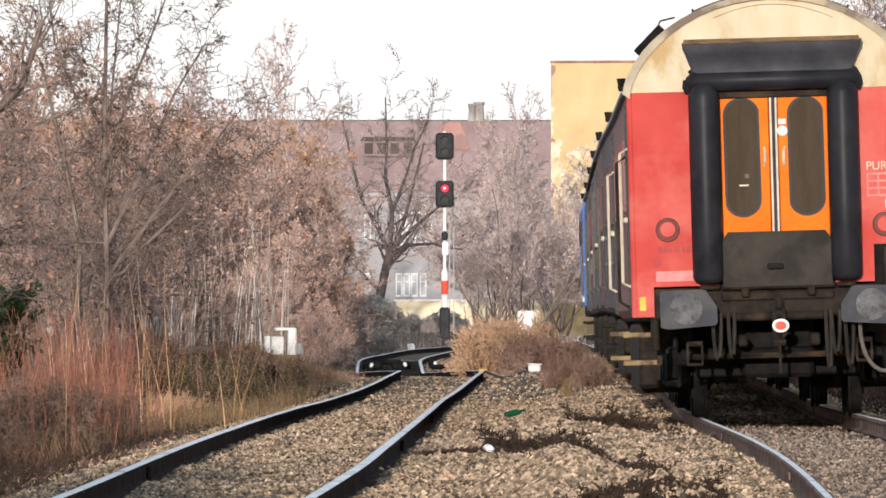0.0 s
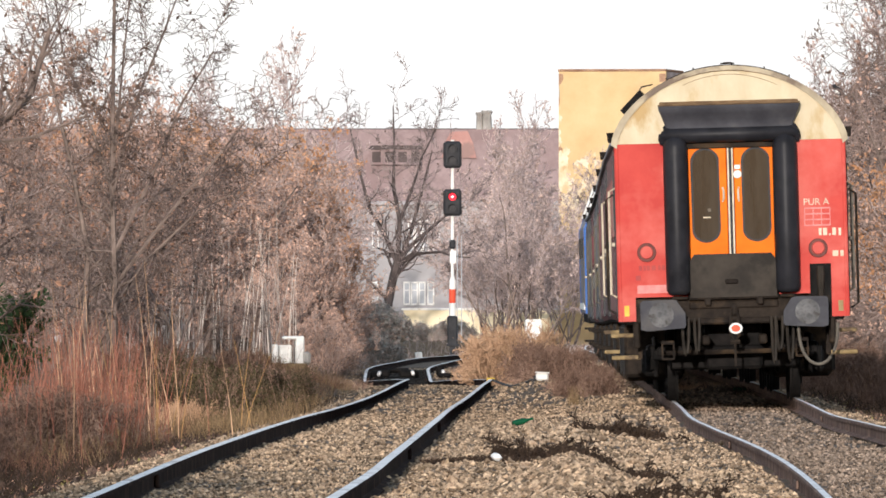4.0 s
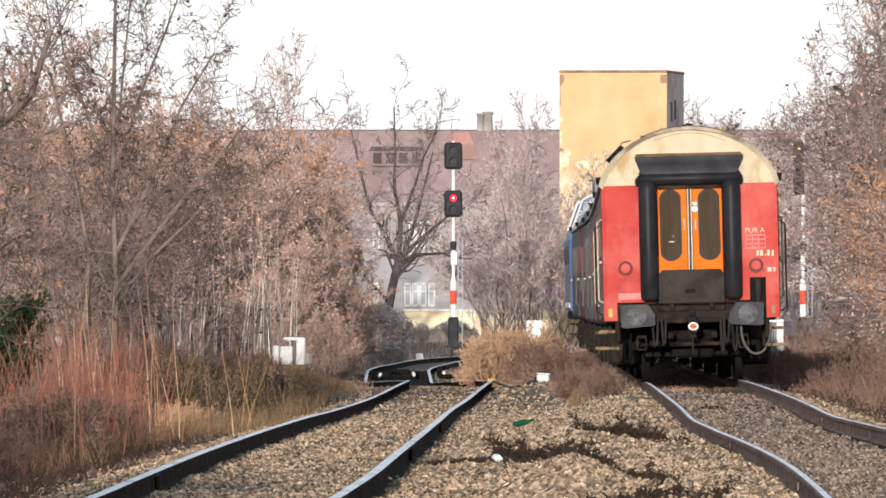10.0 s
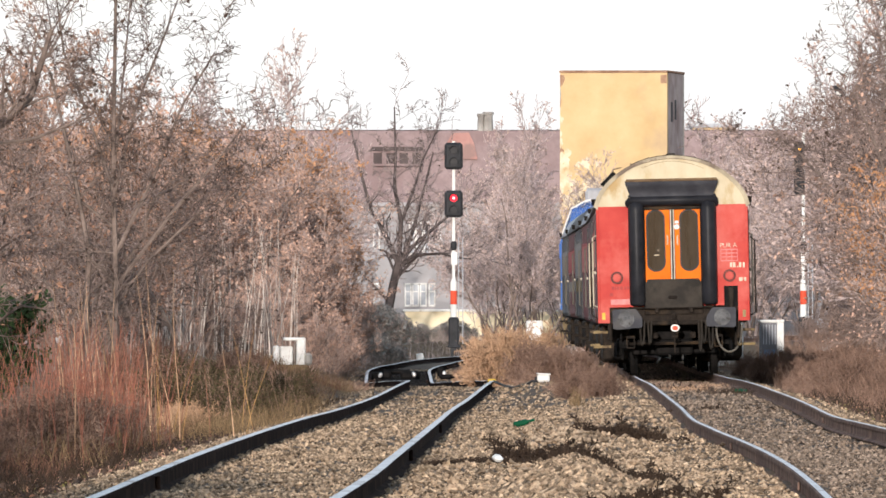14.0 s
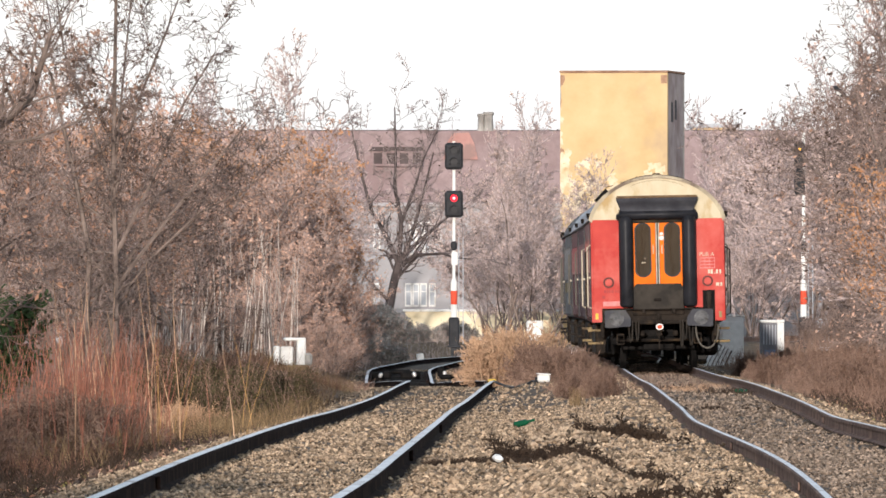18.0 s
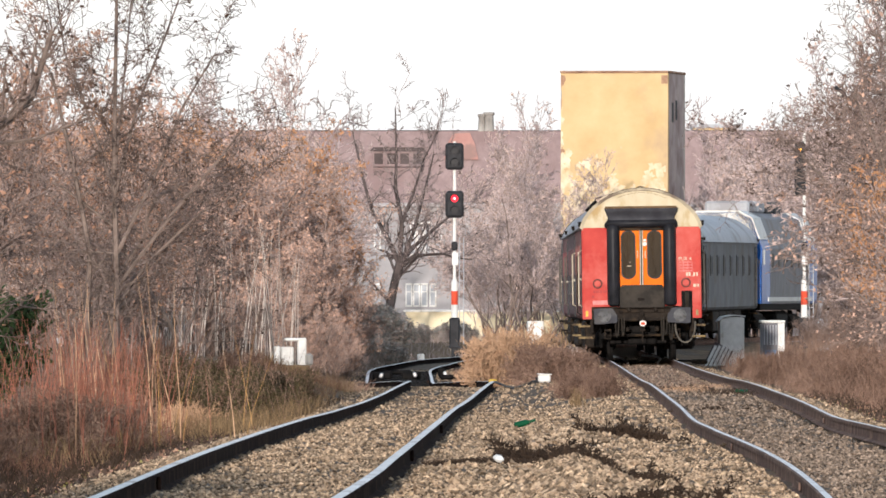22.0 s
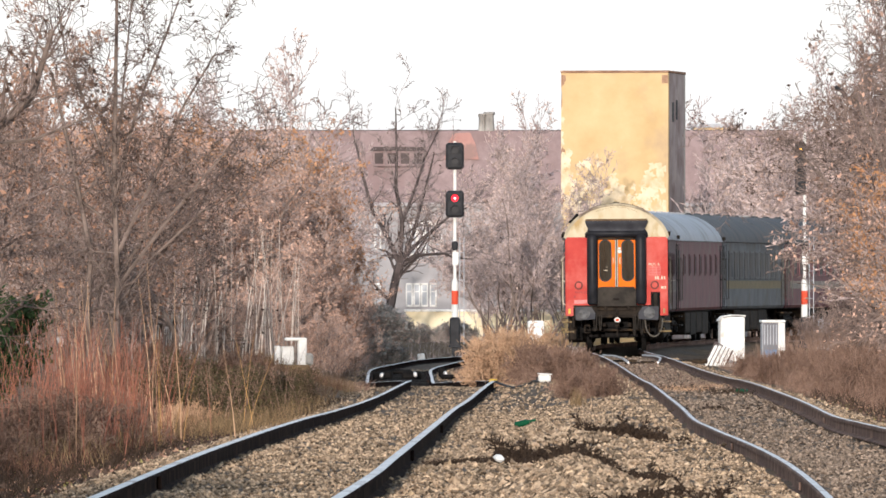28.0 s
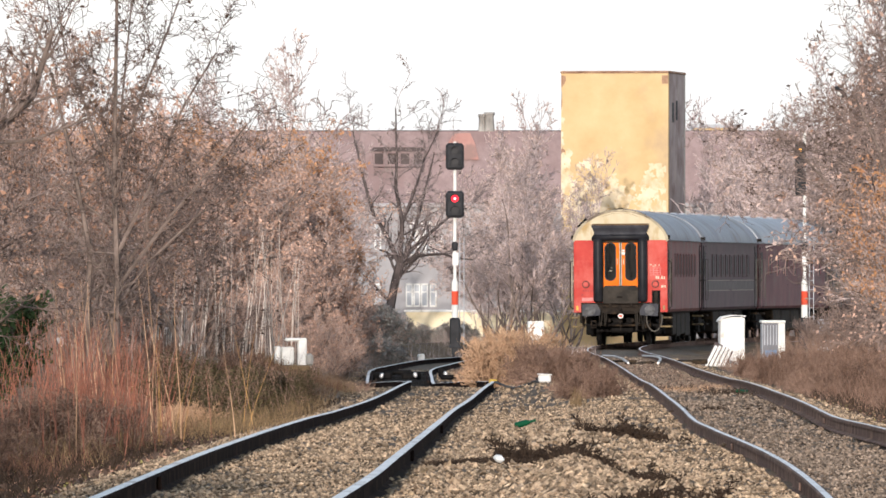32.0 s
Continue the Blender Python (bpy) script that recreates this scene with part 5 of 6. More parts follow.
BARE = dict(levels=3, kids=(2, 2, 2), ratio=0.5, twig=0.0055, r0=0.055)
K = {
    "tall_a": tree_kind("tree", "tall bare tree with grey-brown limbs and a few withered leaves", 11, "leaf_dark", 1100, 0.036, height=6.4, stems=3, lean=0.4, up=0.01, wob=0.26, angle=(0.65, 1.25), **BARE),
    "tall_b": tree_kind("tree", "bare many-stemmed tree with reddish twigs", 12, "leaf_pink", 2600, 0.035, height=5.5, stems=4, lean=0.5, up=0.03, angle=(0.55, 1.15), **BARE),
    "tall_c": tree_kind("tree", "bare tree with long arching grey twigs", 13, "leaf_brown", 600, 0.035, height=5.5, stems=3, lean=0.35, up=0.02, wob=0.26, angle=(0.6, 1.25), **BARE),
    "orange_a": tree_kind("tree", "young tree still holding withered orange leaves", 14, "leaf_orange", 8200, 0.037, twig_m="mid_twig", height=4.6, stems=5, lean=0.5, up=0.05, **BARE),
    "orange_b": tree_kind("tree", "shrubby tree with sparse rusty brown leaves", 15, "leaf_brown", 6400, 0.036, twig_m="mid_twig", height=4.0, stems=6, lean=0.7, up=0.03, **BARE),
    "shrub_a": tree_kind("shrub", "low leafless shrub of dense brown twigs", 16, None, height=2.2, stems=9, lean=0.8, levels=3, kids=(2, 2, 1), ratio=0.55, twig=0.005, r0=0.02, twig_m="twig"),
    "shrub_olive": tree_kind("shrub", "low olive-brown evergreen shrub at the embankment", 17, "leaf_olive", 11000, 0.024, height=1.0, stems=13, lean=1.5, levels=3, kids=(2, 2, 1), ratio=0.6, twig=0.004, r0=0.012, wob=0.2, twig_m="dry_brown"),
    "weed_clump": tree_kind("shrub", "dark withered weed clump in the gravel", 33, None, height=0.16, stems=16, lean=0.8, levels=3, kids=(1, 2, 1), ratio=0.7, twig=0.0024, r0=0.006, up=0.03, wob=0.25, bark="dark_weed", twig_m="dark_weed"),
    "leaning": tree_kind("tree", "grey leaning tree with a thick bare limb", 34, "leaf_dark", 160, 0.045, height=6.0, stems=0, lean=0.3, levels=3, kids=(1, 1, 2), ratio=0.5, twig=0.0055, r0=0.06, up=0.02,
                         limbs=(([(0, 0, -0.2), (0.4, 0, 1.6), (0.9, 0, 3.0), (1.5, 0, 3.9), (1.86, 0, 4.3), (2.15, 0.1, 4.6), (2.26, 0.1, 5.0), (2.4, 0.2, 5.5)], 0.1, 0.03), ([(1.5, 0, 3.9), (2.2, -0.3, 4.0), (2.9, -0.5, 4.3)], 0.03, 0.012))),
    "golden_bush": tree_kind("shrub", "fuzzy golden dry weed bush", 31, None, height=0.62, stems=15, lean=0.75, levels=3, kids=(1, 2, 1), ratio=0.6, twig=0.0028, r0=0.01, up=0.05, wob=0.2, bark="straw", twig_m="straw"),
    "brown_bush": tree_kind("shrub", "fuzzy reddish brown leafless bush", 32, None, height=0.6, stems=15, lean=1.0, levels=3, kids=(1, 2, 1), ratio=0.65, twig=0.003, r0=0.01, up=0.04, wob=0.22, bark="dry_brown", twig_m="dry_brown"),
    "main_tree": tree_kind("tree", "tall bare tree with a straight trunk and long rising limbs", 51, "leaf_dark", 900, 0.034, twig_m="main_twig", height=6.2, stems=0, lean=0.3, levels=3, kids=(2, 2, 2), ratio=0.6, twig=0.0052, r0=0.06, up=0.0, wob=0.3, angle=(0.7, 1.4),
                           limbs=(([(0, 0, -0.1), (0.05, 0, 1.5), (0.0, 0, 3.0), (0.02, 0, 4.5), (0.05, 0, 6.3)], 0.065, 0.022), ([(-0.35, 0.1, -0.1), (-0.42, 0.1, 1.0), (-0.36, 0.1, 2.0), (-0.6, 0.1, 3.2), (-0.95, 0, 4.7)], 0.07, 0.02),
                                  ([(0.05, 0, 2.0), (0.6, 0, 3.1), (1.05, 0, 4.2), (1.55, 0, 5.0)], 0.03, 0.012), ([(0.05, 0, 1.5), (0.9, -0.1, 2.6), (1.6, -0.2, 3.4), (2.0, -0.2, 3.9)], 0.028, 0.012), ([(0.03, 0, 2.9), (0.35, 0.1, 4.2), (0.8, 0.1, 5.3), (1.1, 0.1, 6.1)], 0.026, 0.01),
                                  ([(0.02, 0, 2.9), (-0.4, 0, 4.1), (-0.75, 0, 5.0), (-0.9, 0, 6.1)], 0.028, 0.01), ([(0, 0, 2.4), (-0.8, 0.2, 3.0), (-1.5, 0.2, 3.3), (-2.1, 0.1, 3.4)], 0.024, 0.01), ([(0.02, 0, 3.2), (0.15, 0, 4.6), (0.3, 0, 6.1)], 0.024, 0.01), ([(0.04, 0, 1.2), (0.55, 0.1, 1.9), (1.3, 0.2, 2.6), (1.9, 0.2, 2.9)], 0.022, 0.01))),
    "perch_tree": tree_kind("tree", "bare tree with pale limbs sweeping out over the line", 54, "leaf_brown", 300, 0.035, bark="mid_twig", twig_m="twig", height=5.0, stems=0, lean=0.3, levels=3, kids=(1, 2, 1), ratio=0.5, twig=0.006, r0=0.05, up=0.01, wob=0.24, angle=(0.5, 1.2),
                            limbs=(([(0, 0, -0.1), (-0.1, 0, 2.0), (-0.3, 0, 4.0), (-0.6, 0, 5.6), (-0.9, 0, 7.0)], 0.08, 0.03), ([(-0.6, 0, 5.6), (-1.1, 0, 5.8), (-1.55, 0, 5.88), (-2.04, 0, 5.99), (-2.6, 0, 6.15)], 0.022, 0.01), ([(-0.6, 0, 5.7), (-1.3, 0.2, 5.98), (-2.04, 0.2, 5.9), (-2.86, 0.2, 5.79)], 0.02, 0.009),
                                   ([(-0.4, 0, 4.8), (-1.2, -0.2, 5.5), (-1.85, -0.2, 5.63), (-2.41, -0.2, 5.6), (-2.98, -0.2, 5.3)], 0.02, 0.008), ([(-0.8, 0, 6.0), (-1.52, 0.1, 6.5), (-2.09, 0.1, 7.15)], 0.02, 0.008), ([(-0.85, 0, 6.6), (-1.2, 0.1, 7.6), (-1.9, 0.1, 8.3)], 0.022, 0.009), ([(-0.5, 0, 5.2), (-0.1, 0.1, 6.8), (0.2, 0.1, 8.4)], 0.025, 0.01))),
    "russet": tree_kind("tree", "young tree hung with pinkish brown withered leaves", 52, "leaf_pink", 7600, 0.036, twig_m="mid_twig", height=4.3, stems=5, lean=0.55, up=0.04, **BARE),
    "shrub_grey": tree_kind("shrub", "low grey-green shrub beside the curve", 53, "leaf_grey", 5200, 0.04, height=1.3, stems=11, lean=1.1, levels=3, kids=(2, 2, 1), ratio=0.6, twig=0.006, r0=0.015, wob=0.2, twig_m="mid_twig"),
    "evergreen": tree_kind("shrub", "dark green evergreen bush between bare trunks", 18, "leaf_green", 7000, 0.05, height=1.7, stems=9, lean=0.8, levels=3, kids=(2, 2, 1), ratio=0.5, twig=0.006, r0=0.02),
    "dark_far": tree_kind("tree", "bare dark-limbed tree standing before the house", 19, "leaf_dark", 200, 0.05, bark="dark_bark", twig_m="dark_twig", height=7.8, stems=0, lean=0.28, levels=3, kids=(1, 1, 2), ratio=0.56, twig=0.0105, r0=0.16, up=0.03, wob=0.2, angle=(0.6, 1.1),
                          limbs=(([(0, 0, -0.1), (0.16, 0, 1.0), (0.4, 0, 2.2), (0.55, 0, 2.8)], 0.19, 0.14), ([(0.55, 0, 2.7), (0.15, 0.3, 3.6), (-0.42, 0.5, 4.6), (-0.75, 0.6, 5.8), (-1.1, 0.7, 7.4)], 0.1, 0.03), ([(0.6, 0, 2.7), (1.05, 0.2, 3.9), (1.4, 0.3, 5.2), (1.75, 0.3, 6.6)], 0.09, 0.025),
                                 ([(0.55, 0, 2.8), (0.63, -0.2, 4.2), (0.4, -0.3, 5.4), (0.44, -0.3, 6.4), (0.4, -0.4, 8.2)], 0.1, 0.025), ([(0.55, 0, 2.8), (1.1, 0.2, 3.4), (1.8, 0.3, 4.0), (2.4, 0.3, 4.5), (2.9, 0.4, 4.7)], 0.09, 0.025),
                                 ([(0.5, 0, 2.55), (1.2, -0.3, 3.05), (2.1, -0.4, 3.1), (2.5, -0.5, 2.95), (3.1, -0.5, 2.9)], 0.07, 0.02), ([(0.63, -0.2, 4.2), (1.1, -0.2, 5.4), (1.4, -0.1, 6.4), (1.9, 0, 7.4)], 0.06, 0.02))),
    "far_a": tree_kind("tree", "distant bare tree with pinkish twigs paled for haze", 20, "leaf_haze", 2400, 0.045, twig_m="haze_twig", height=7.0, stems=3, lean=0.35, levels=3, kids=(2, 2, 2), ratio=0.5, twig=0.0105, r0=0.06, up=0.05, first=0.3),
    "far_b": tree_kind("tree", "distant bare tree with an even crown of fine twigs", 21, "leaf_haze", 3200, 0.045, twig_m="haze_twig", height=6.0, stems=4, lean=0.5, levels=3, kids=(2, 2, 2), ratio=0.5, twig=0.0105, r0=0.055, up=0.04, first=0.3),
}
used = set()
rngp = random.Random(5)


def plant(kind, x, y, s=1.0, turn=None, dz=0.0):
    z = gz(x, y) + dz
    m = pose(x, y, z, 0, 0, rngp.uniform(0, 360) if turn is None else turn) @ Matrix.Diagonal((s, s, s * rngp.uniform(0.93, 1.07), 1))
    if kind not in used:
        used.add(kind)
        K[kind].matrix_basis = m
        return K[kind]
    src = K[kind]
    c = copy_thing(src, Matrix.Identity(4))
    c.matrix_basis = m
    return c


# the thicket left of the empty track: big trees in front, a glade, then a sunlit wall of trees
for kind, x, y, s in (
        ("main_tree", -5.0, 232, 1.0), ("tall_c", -6.6, 205, 1.15), ("tall_a", -4.4, 250, 0.72), ("tall_c", -5.6, 246, 0.9), ("orange_b", -6.4, 258, 1.1), ("tall_c", -5.2, 262, 0.9),
        ("orange_a", -6.0, 380, 1.35), ("orange_b", -5.0, 384, 1.3), ("orange_b", -8.8, 395, 1.4), ("orange_a", -5.3, 398, 1.25), ("orange_b", -4.6, 408, 1.15),
        ("orange_b", -6.9, 418, 1.35), ("orange_a", -9.6, 420, 1.4), ("orange_b", -4.4, 432, 1.0), ("far_b", -6.8, 446, 1.15), ("orange_a", -4.9, 450, 1.05), ("far_a", -8.3, 450, 1.0),
        ("far_b", -5.5, 466, 1.0), ("far_a", -4.6, 474, 0.8), ("far_a", -6.2, 482, 1.15), ("far_b", -5.2, 505, 0.9), ("far_a", -7.2, 500, 0.95), ("far_a", -4.9, 525, 0.8), ("far_b", -6.0, 535, 1.05), ("far_a", -9.0, 540, 1.0), ("far_b", -7.2, 560, 0.95),
        ("orange_b", -7.4, 300, 1.45), ("orange_b", -8.8, 322, 1.5), ("orange_a", -8.2, 306, 1.2),
        ("russet", -8.4, 372, 1.3), ("russet", -7.0, 374, 1.35), ("russet", -6.0, 370, 1.2), ("russet", -4.9, 372, 1.15), ("russet", -5.8, 384, 1.3), ("russet", -6.9, 388, 1.35), ("russet", -4.25, 374, 0.95), ("russet", -4.8, 383, 1.15),
        ("russet", -3.2, 368, 0.85), ("orange_b", -2.75, 372, 0.75), ("russet", -2.5, 377, 0.6), ("orange_a", -2.75, 388, 0.75), ("russet", -3.6, 379, 1.1), ("russet", -4.4, 500, 1.25), ("russet", -3.6, 362, 0.45), ("russet", -4.3, 368, 0.5), ("russet", -3.2, 385, 0.42), ("russet", -4.9, 372, 0.5), ("russet", -5.5, 378, 0.5), ("russet", -2.7, 362, 0.34), ("orange_b", -2.4, 366, 0.34), ("russet", -8.2, 388, 1.4),
        ("dark_far", -2.06, 535, 1.0)):
    plant(kind, x, y, s, 0.0 if kind in ("dark_far", "main_tree") else None)
# unseen trees added this side of the weeds, outside the view, to shade the verge
for kind, x, y, s in (("tall_b", -6.2, 74, 1.1), ("orange_b", -7.2, 92, 1.2), ("orange_b", -5.4, 58, 1.1), ("orange_b", -5.0, 70, 1.0), ("tall_b", -5.6, 82, 0.95), ("orange_b", -5.7, 48, 1.2), ("orange_b", -6.9, 98, 0.9), ("tall_b", -8.2, 108, 1.2), ("orange_b", -8.9, 124, 1.1)):
    plant(kind, x, y, s)
# trees beyond the line's two curves
for kind, x, y, s in (
        ("far_b", 2.4, 560, 0.95), ("far_a", 3.9, 585, 0.95), ("far_b", 1.9, 600, 0.85), ("far_a", 5.2, 610, 0.95), ("far_b", 2.8, 625, 1.1), ("far_b", 6.6, 640, 0.7), ("far_a", 4.2, 645, 0.95),
        ("far_a", 3.2, 545, 0.95), ("far_b", 3.4, 600, 1.1), ("far_a", 2.2, 652, 1.0), ("far_b", 4.8, 590, 0.95), ("far_a", 2.4, 590, 1.1), ("far_a", 8.0, 660, 0.62), ("far_b", 9.8, 670, 0.9), ("far_a", 11.4, 640, 1.1), ("far_b", 13.4, 665, 1.15), ("far_a", 12.7, 620, 1.1), ("far_a", 11.6, 655, 1.05), ("far_b", 13.0, 630, 1.1), ("far_a", 14.6, 600, 1.15), ("far_b", 12.3, 600, 0.95), ("far_a", 16.2, 620, 1.25), ("far_b", 15.4, 560, 1.1)):
    plant(kind, x, y, s)
# the leafy trees right of the main track
for kind, x, y, s in (
        ("tall_b", 9.6, 262, 1.0), ("tall_a", 10.3, 302, 1.2), ("tall_c", 11.0, 315, 1.35), ("tall_c", 12.0, 340, 1.45), ("tall_b", 11.4, 300, 1.45), ("tall_c", 12.3, 290, 1.05), ("orange_a", 9.5, 266, 0.95), ("orange_a", 10.6, 283, 0.95), ("orange_a", 10.7, 305, 0.95), ("orange_a", 11.7, 322, 1.0), ("orange_a", 10.1, 292, 1.0), ("orange_b", 10.9, 305, 0.95), ("tall_a", 11.3, 310, 1.25), ("tall_b", 11.3, 330, 1.3), ("orange_a", 11.9, 345, 1.05), ("orange_a", 10.9, 318, 0.9),
        ("tall_b", 10.2, 275, 1.2), ("orange_b", 12.7, 352, 1.05), ("tall_b", 12.8, 368, 1.4), ("orange_a", 12.9, 372, 1.0), ("tall_a", 13.0, 385, 1.45), ("orange_b", 13.9, 400, 1.2), ("tall_b", 15.0, 420, 1.45), ("orange_a", 14.4, 445, 1.1), ("orange_a", 13.9, 420, 1.0), ("tall_a", 12.6, 330, 1.5), ("tall_c", 12.5, 350, 1.5), ("tall_a", 10.9, 296, 1.2), ("tall_c", 12.2, 336, 1.3), ("far_a", 13.8, 476, 0.7), ("far_b", 15.3, 470, 1.35), ("far_a", 16.6, 520, 1.4), ("far_a", 17.0, 560, 1.6), ("far_b", 15.2, 545, 1.6), ("far_a", 16.2, 575, 1.7), ("far_b", 14.4, 590, 1.5)):
    plant(kind, x, y, s)
for x, y, sc, turn in ((11.0, 324, 1.3, -15.0), (12.0, 346, 1.4, 12.0), (11.6, 336, 1.2, 40.0), (13.0, 362, 1.5, 0.0)):
    plant("main_tree", x, y, sc, turn)
perch = plant("perch_tree", 11.0, 330, 1.0, 0.0)
perch.scale.z = 1.0
# low shrubs
for kind, x, y, s in (
        ("shrub_olive", -3.35, 192, 0.85), ("shrub_olive", -3.0, 200, 0.9), ("shrub_olive", -2.75, 212, 0.7), ("shrub_olive", -2.7, 228, 0.75), ("shrub_olive", -2.45, 244, 0.6), ("shrub_olive", -3.4, 216, 0.9), ("evergreen", -6.45, 218, 1.0),
        ("shrub_a", -4.2, 365, 0.8), ("shrub_a", -3.6, 385, 0.7), ("shrub_olive", -3.4, 420, 0.9),
        ("shrub_a", -3.9, 430, 0.9), ("shrub_grey", -2.2, 520, 1.2), ("shrub_grey", -2.6, 470, 1.0), ("shrub_grey", -1.9, 455, 0.9), ("shrub_grey", -1.95, 500, 1.1), ("shrub_grey", -0.75, 540, 0.6), ("shrub_grey", 0.0, 560, 0.6), ("shrub_grey", 0.6, 556, 0.7), ("shrub_grey", -1.3, 645, 0.6),  ("shrub_a", 11.5, 420, 0.9), ("shrub_a", 11.3, 462, 0.6), ("shrub_a", 11.8, 470, 0.6), ("shrub_a", 12.6, 474, 1.0)):
    plant(kind, x, y, s)
rb = random.Random(21)
for k in range(10):
    plant("golden_bush", rb.gauss(1.33, 0.17), rb.uniform(298, 322), rb.uniform(1.9, 2.4))
for k in range(10):
    plant("brown_bush", rb.gauss(2.08, 0.16), rb.uniform(219, 236), rb.uniform(0.65, 1.05))
for k in range(14):
    plant("brown_bush", rb.gauss(2.02, 0.24), rb.uniform(255, 290), rb.uniform(1.1, 1.5))
for k in range(60):                                  # brush right of the main track
    y = rb.uniform(192, 372)
    plant("brown_bush", float(x2(y)) + rb.uniform(2.1, 5.0), y, rb.uniform(0.8, 1.5))
for k in range(44):                                  # undergrowth left of the empty track
    y = rb.uniform(122, 250)
    plant("brown_bush", float(x1(y)) - rb.uniform(2.5, 4.5), y, rb.uniform(0.6, 1.5))
for k in range(7):
    y = rb.uniform(140, 240)
    plant("golden_bush", float(x1(y)) - rb.uniform(2.3, 3.6), y, rb.uniform(0.5, 0.9))
for cx, cy, rx, n, s in ((0.72, 121, 0.06, 10, 1.7), (0.86, 121, 0.07, 16, 2.6), (1.02, 122, 0.07, 12, 2.3), (1.72, 150, 0.1, 12, 2.6), (1.9, 150, 0.1, 8, 1.9), (2.12, 147, 0.12, 6, 1.0), (1.4, 110, 0.08, 10, 2.0), (1.55, 113, 0.08, 5, 1.0), (1.32, 91, 0.16, 14, 1.8), (0.15, 121, 0.25, 20, 0.6), (3.75, 192, 0.3, 9, 1.2), (3.95, 255, 0.3, 9, 1.4)):
    for k in range(n):                               # dark clumps in the gravel
        plant("weed_clump", rb.gauss(cx, rx), cy + rb.uniform(-1.5, 1.5), s * rb.uniform(0.45, 0.85), dz=-0.01)
# a limb that hangs in from a tree beside the view
plant("leaning", -7.4, 195, 1.0, 0.0)
for k in K:
    if k not in used:
        raise ValueError(k)


# a bird sitting on one of the pale limbs
b = thing("bird", "black and white bird perched on a bare limb", "bird", pose(8.56, 330, perch.location.z + 6.13, 0, 24, 0))
part("body", Geo().tube([(-0.1, 0, 0.1), (-0.08, 0, 0.1), (-0.03, 0, 0.09), (0.05, 0, 0.075), (0.12, 0, 0.065), (0.15, 0, 0.06)], [0.02, 0.055, 0.075, 0.07, 0.04, 0.01], 12), "sig_black", b, smooth=True)
part("head", Geo().tube([(-0.15, 0, 0.15), (-0.14, 0, 0.15), (-0.11, 0, 0.145), (-0.07, 0, 0.13), (-0.05, 0, 0.12)], [0.01, 0.035, 0.045, 0.04, 0.015], 12), "sig_black", b, smooth=True)
part("beak", Geo().tube([(-0.15, 0, 0.148), (-0.195, 0, 0.135)], [0.014, 0.003], 8), "rubber", b)
part("belly", Geo().tube([(-0.07, -0.03, 0.07), (-0.03, -0.045, 0.06), (0.03, -0.045, 0.055), (0.07, -0.03, 0.055)], [0.015, 0.045, 0.04, 0.01], 10), "white", b, "white belly", smooth=True)
part("wing", Geo().tube([(-0.06, -0.06, 0.12), (0.0, -0.075, 0.1), (0.08, -0.06, 0.08), (0.16, -0.03, 0.06)], [0.012, 0.03, 0.026, 0.006], 8), "wall_dark", b, smooth=True)
part("tail", Geo().prism([(0.12, 0.05), (0.3, 0.02), (0.31, 0.035), (0.13, 0.085)], -0.02, 0.02), "sig_black", b, "long black tail")
for s in (-1, 1):
    part("leg", Geo().tube([(0.0, s * 0.02, 0.04), (0.005, s * 0.02, -0.02)], 0.006, 6), "rubber", b)


def blades(name, label, category, spots, rng, h, r, material, lean=0.25, bend=0.15, segs=3):
    """Grass, reeds or twiggy stems: bent tapering stems at the given (x, y) spots, joined as one stuff."""
    n = len(spots)
    sp = np.asarray(spots)
    z = ground_z(sp[:, 0], sp[:, 1]) - 0.02
    hh = h * rng.uniform(0.45, 1.15, n)
    a = rng.uniform(0, 2 * math.pi, n)
    ln = rng.uniform(0, lean, n)
    dirs = np.stack([np.cos(a) * ln, np.sin(a) * ln, np.ones(n)], 1)
    p = np.stack([sp[:, 0], sp[:, 1], z], 1)
    out = []
    for k in range(segs):
        q = p + dirs * (hh / segs)[:, None]
        out.append(np.concatenate([p, q, (r * (1 - k / segs * 0.7) * np.ones(n))[:, None], (r * (1 - (k + 1) / segs * 0.7) * np.ones(n))[:, None]], 1))
        p = q
        dirs = dirs + np.stack([np.cos(a), np.sin(a), -0.3 * np.ones(n)], 1) * bend * rng.uniform(0, 1, (n, 1)) + rng.normal(0, 0.04, (n, 3))
    V, F = tubes(np.concatenate(out), 3)
    return tagged(new(name, mesh_np(name, V, F, material)), label, category, kind="stuff")


def scatter(rng, n, x0, x1_, y0, y1_):
    return np.stack([rng.uniform(x0, x1_, n), rng.uniform(y0, y1_, n)], 1)


def clump(rng, n, cx, cy, rx, ry):
    return np.stack([rng.normal(cx, rx, n), rng.normal(cy, ry, n)], 1)


rg = np.random.default_rng(3)


def off_track(p):
    return p[np.abs(p[:, 0] - x1(p[:, 1])) > 1.3]



def verge(n, y0, y1_, off0, off1, side):
    y = rg.uniform(y0, y1_, n)
    o = rg.uniform(off0, off1, n)
    return np.stack([(x1(y) - o) if side < 0 else (x2(y) + o), y], 1)


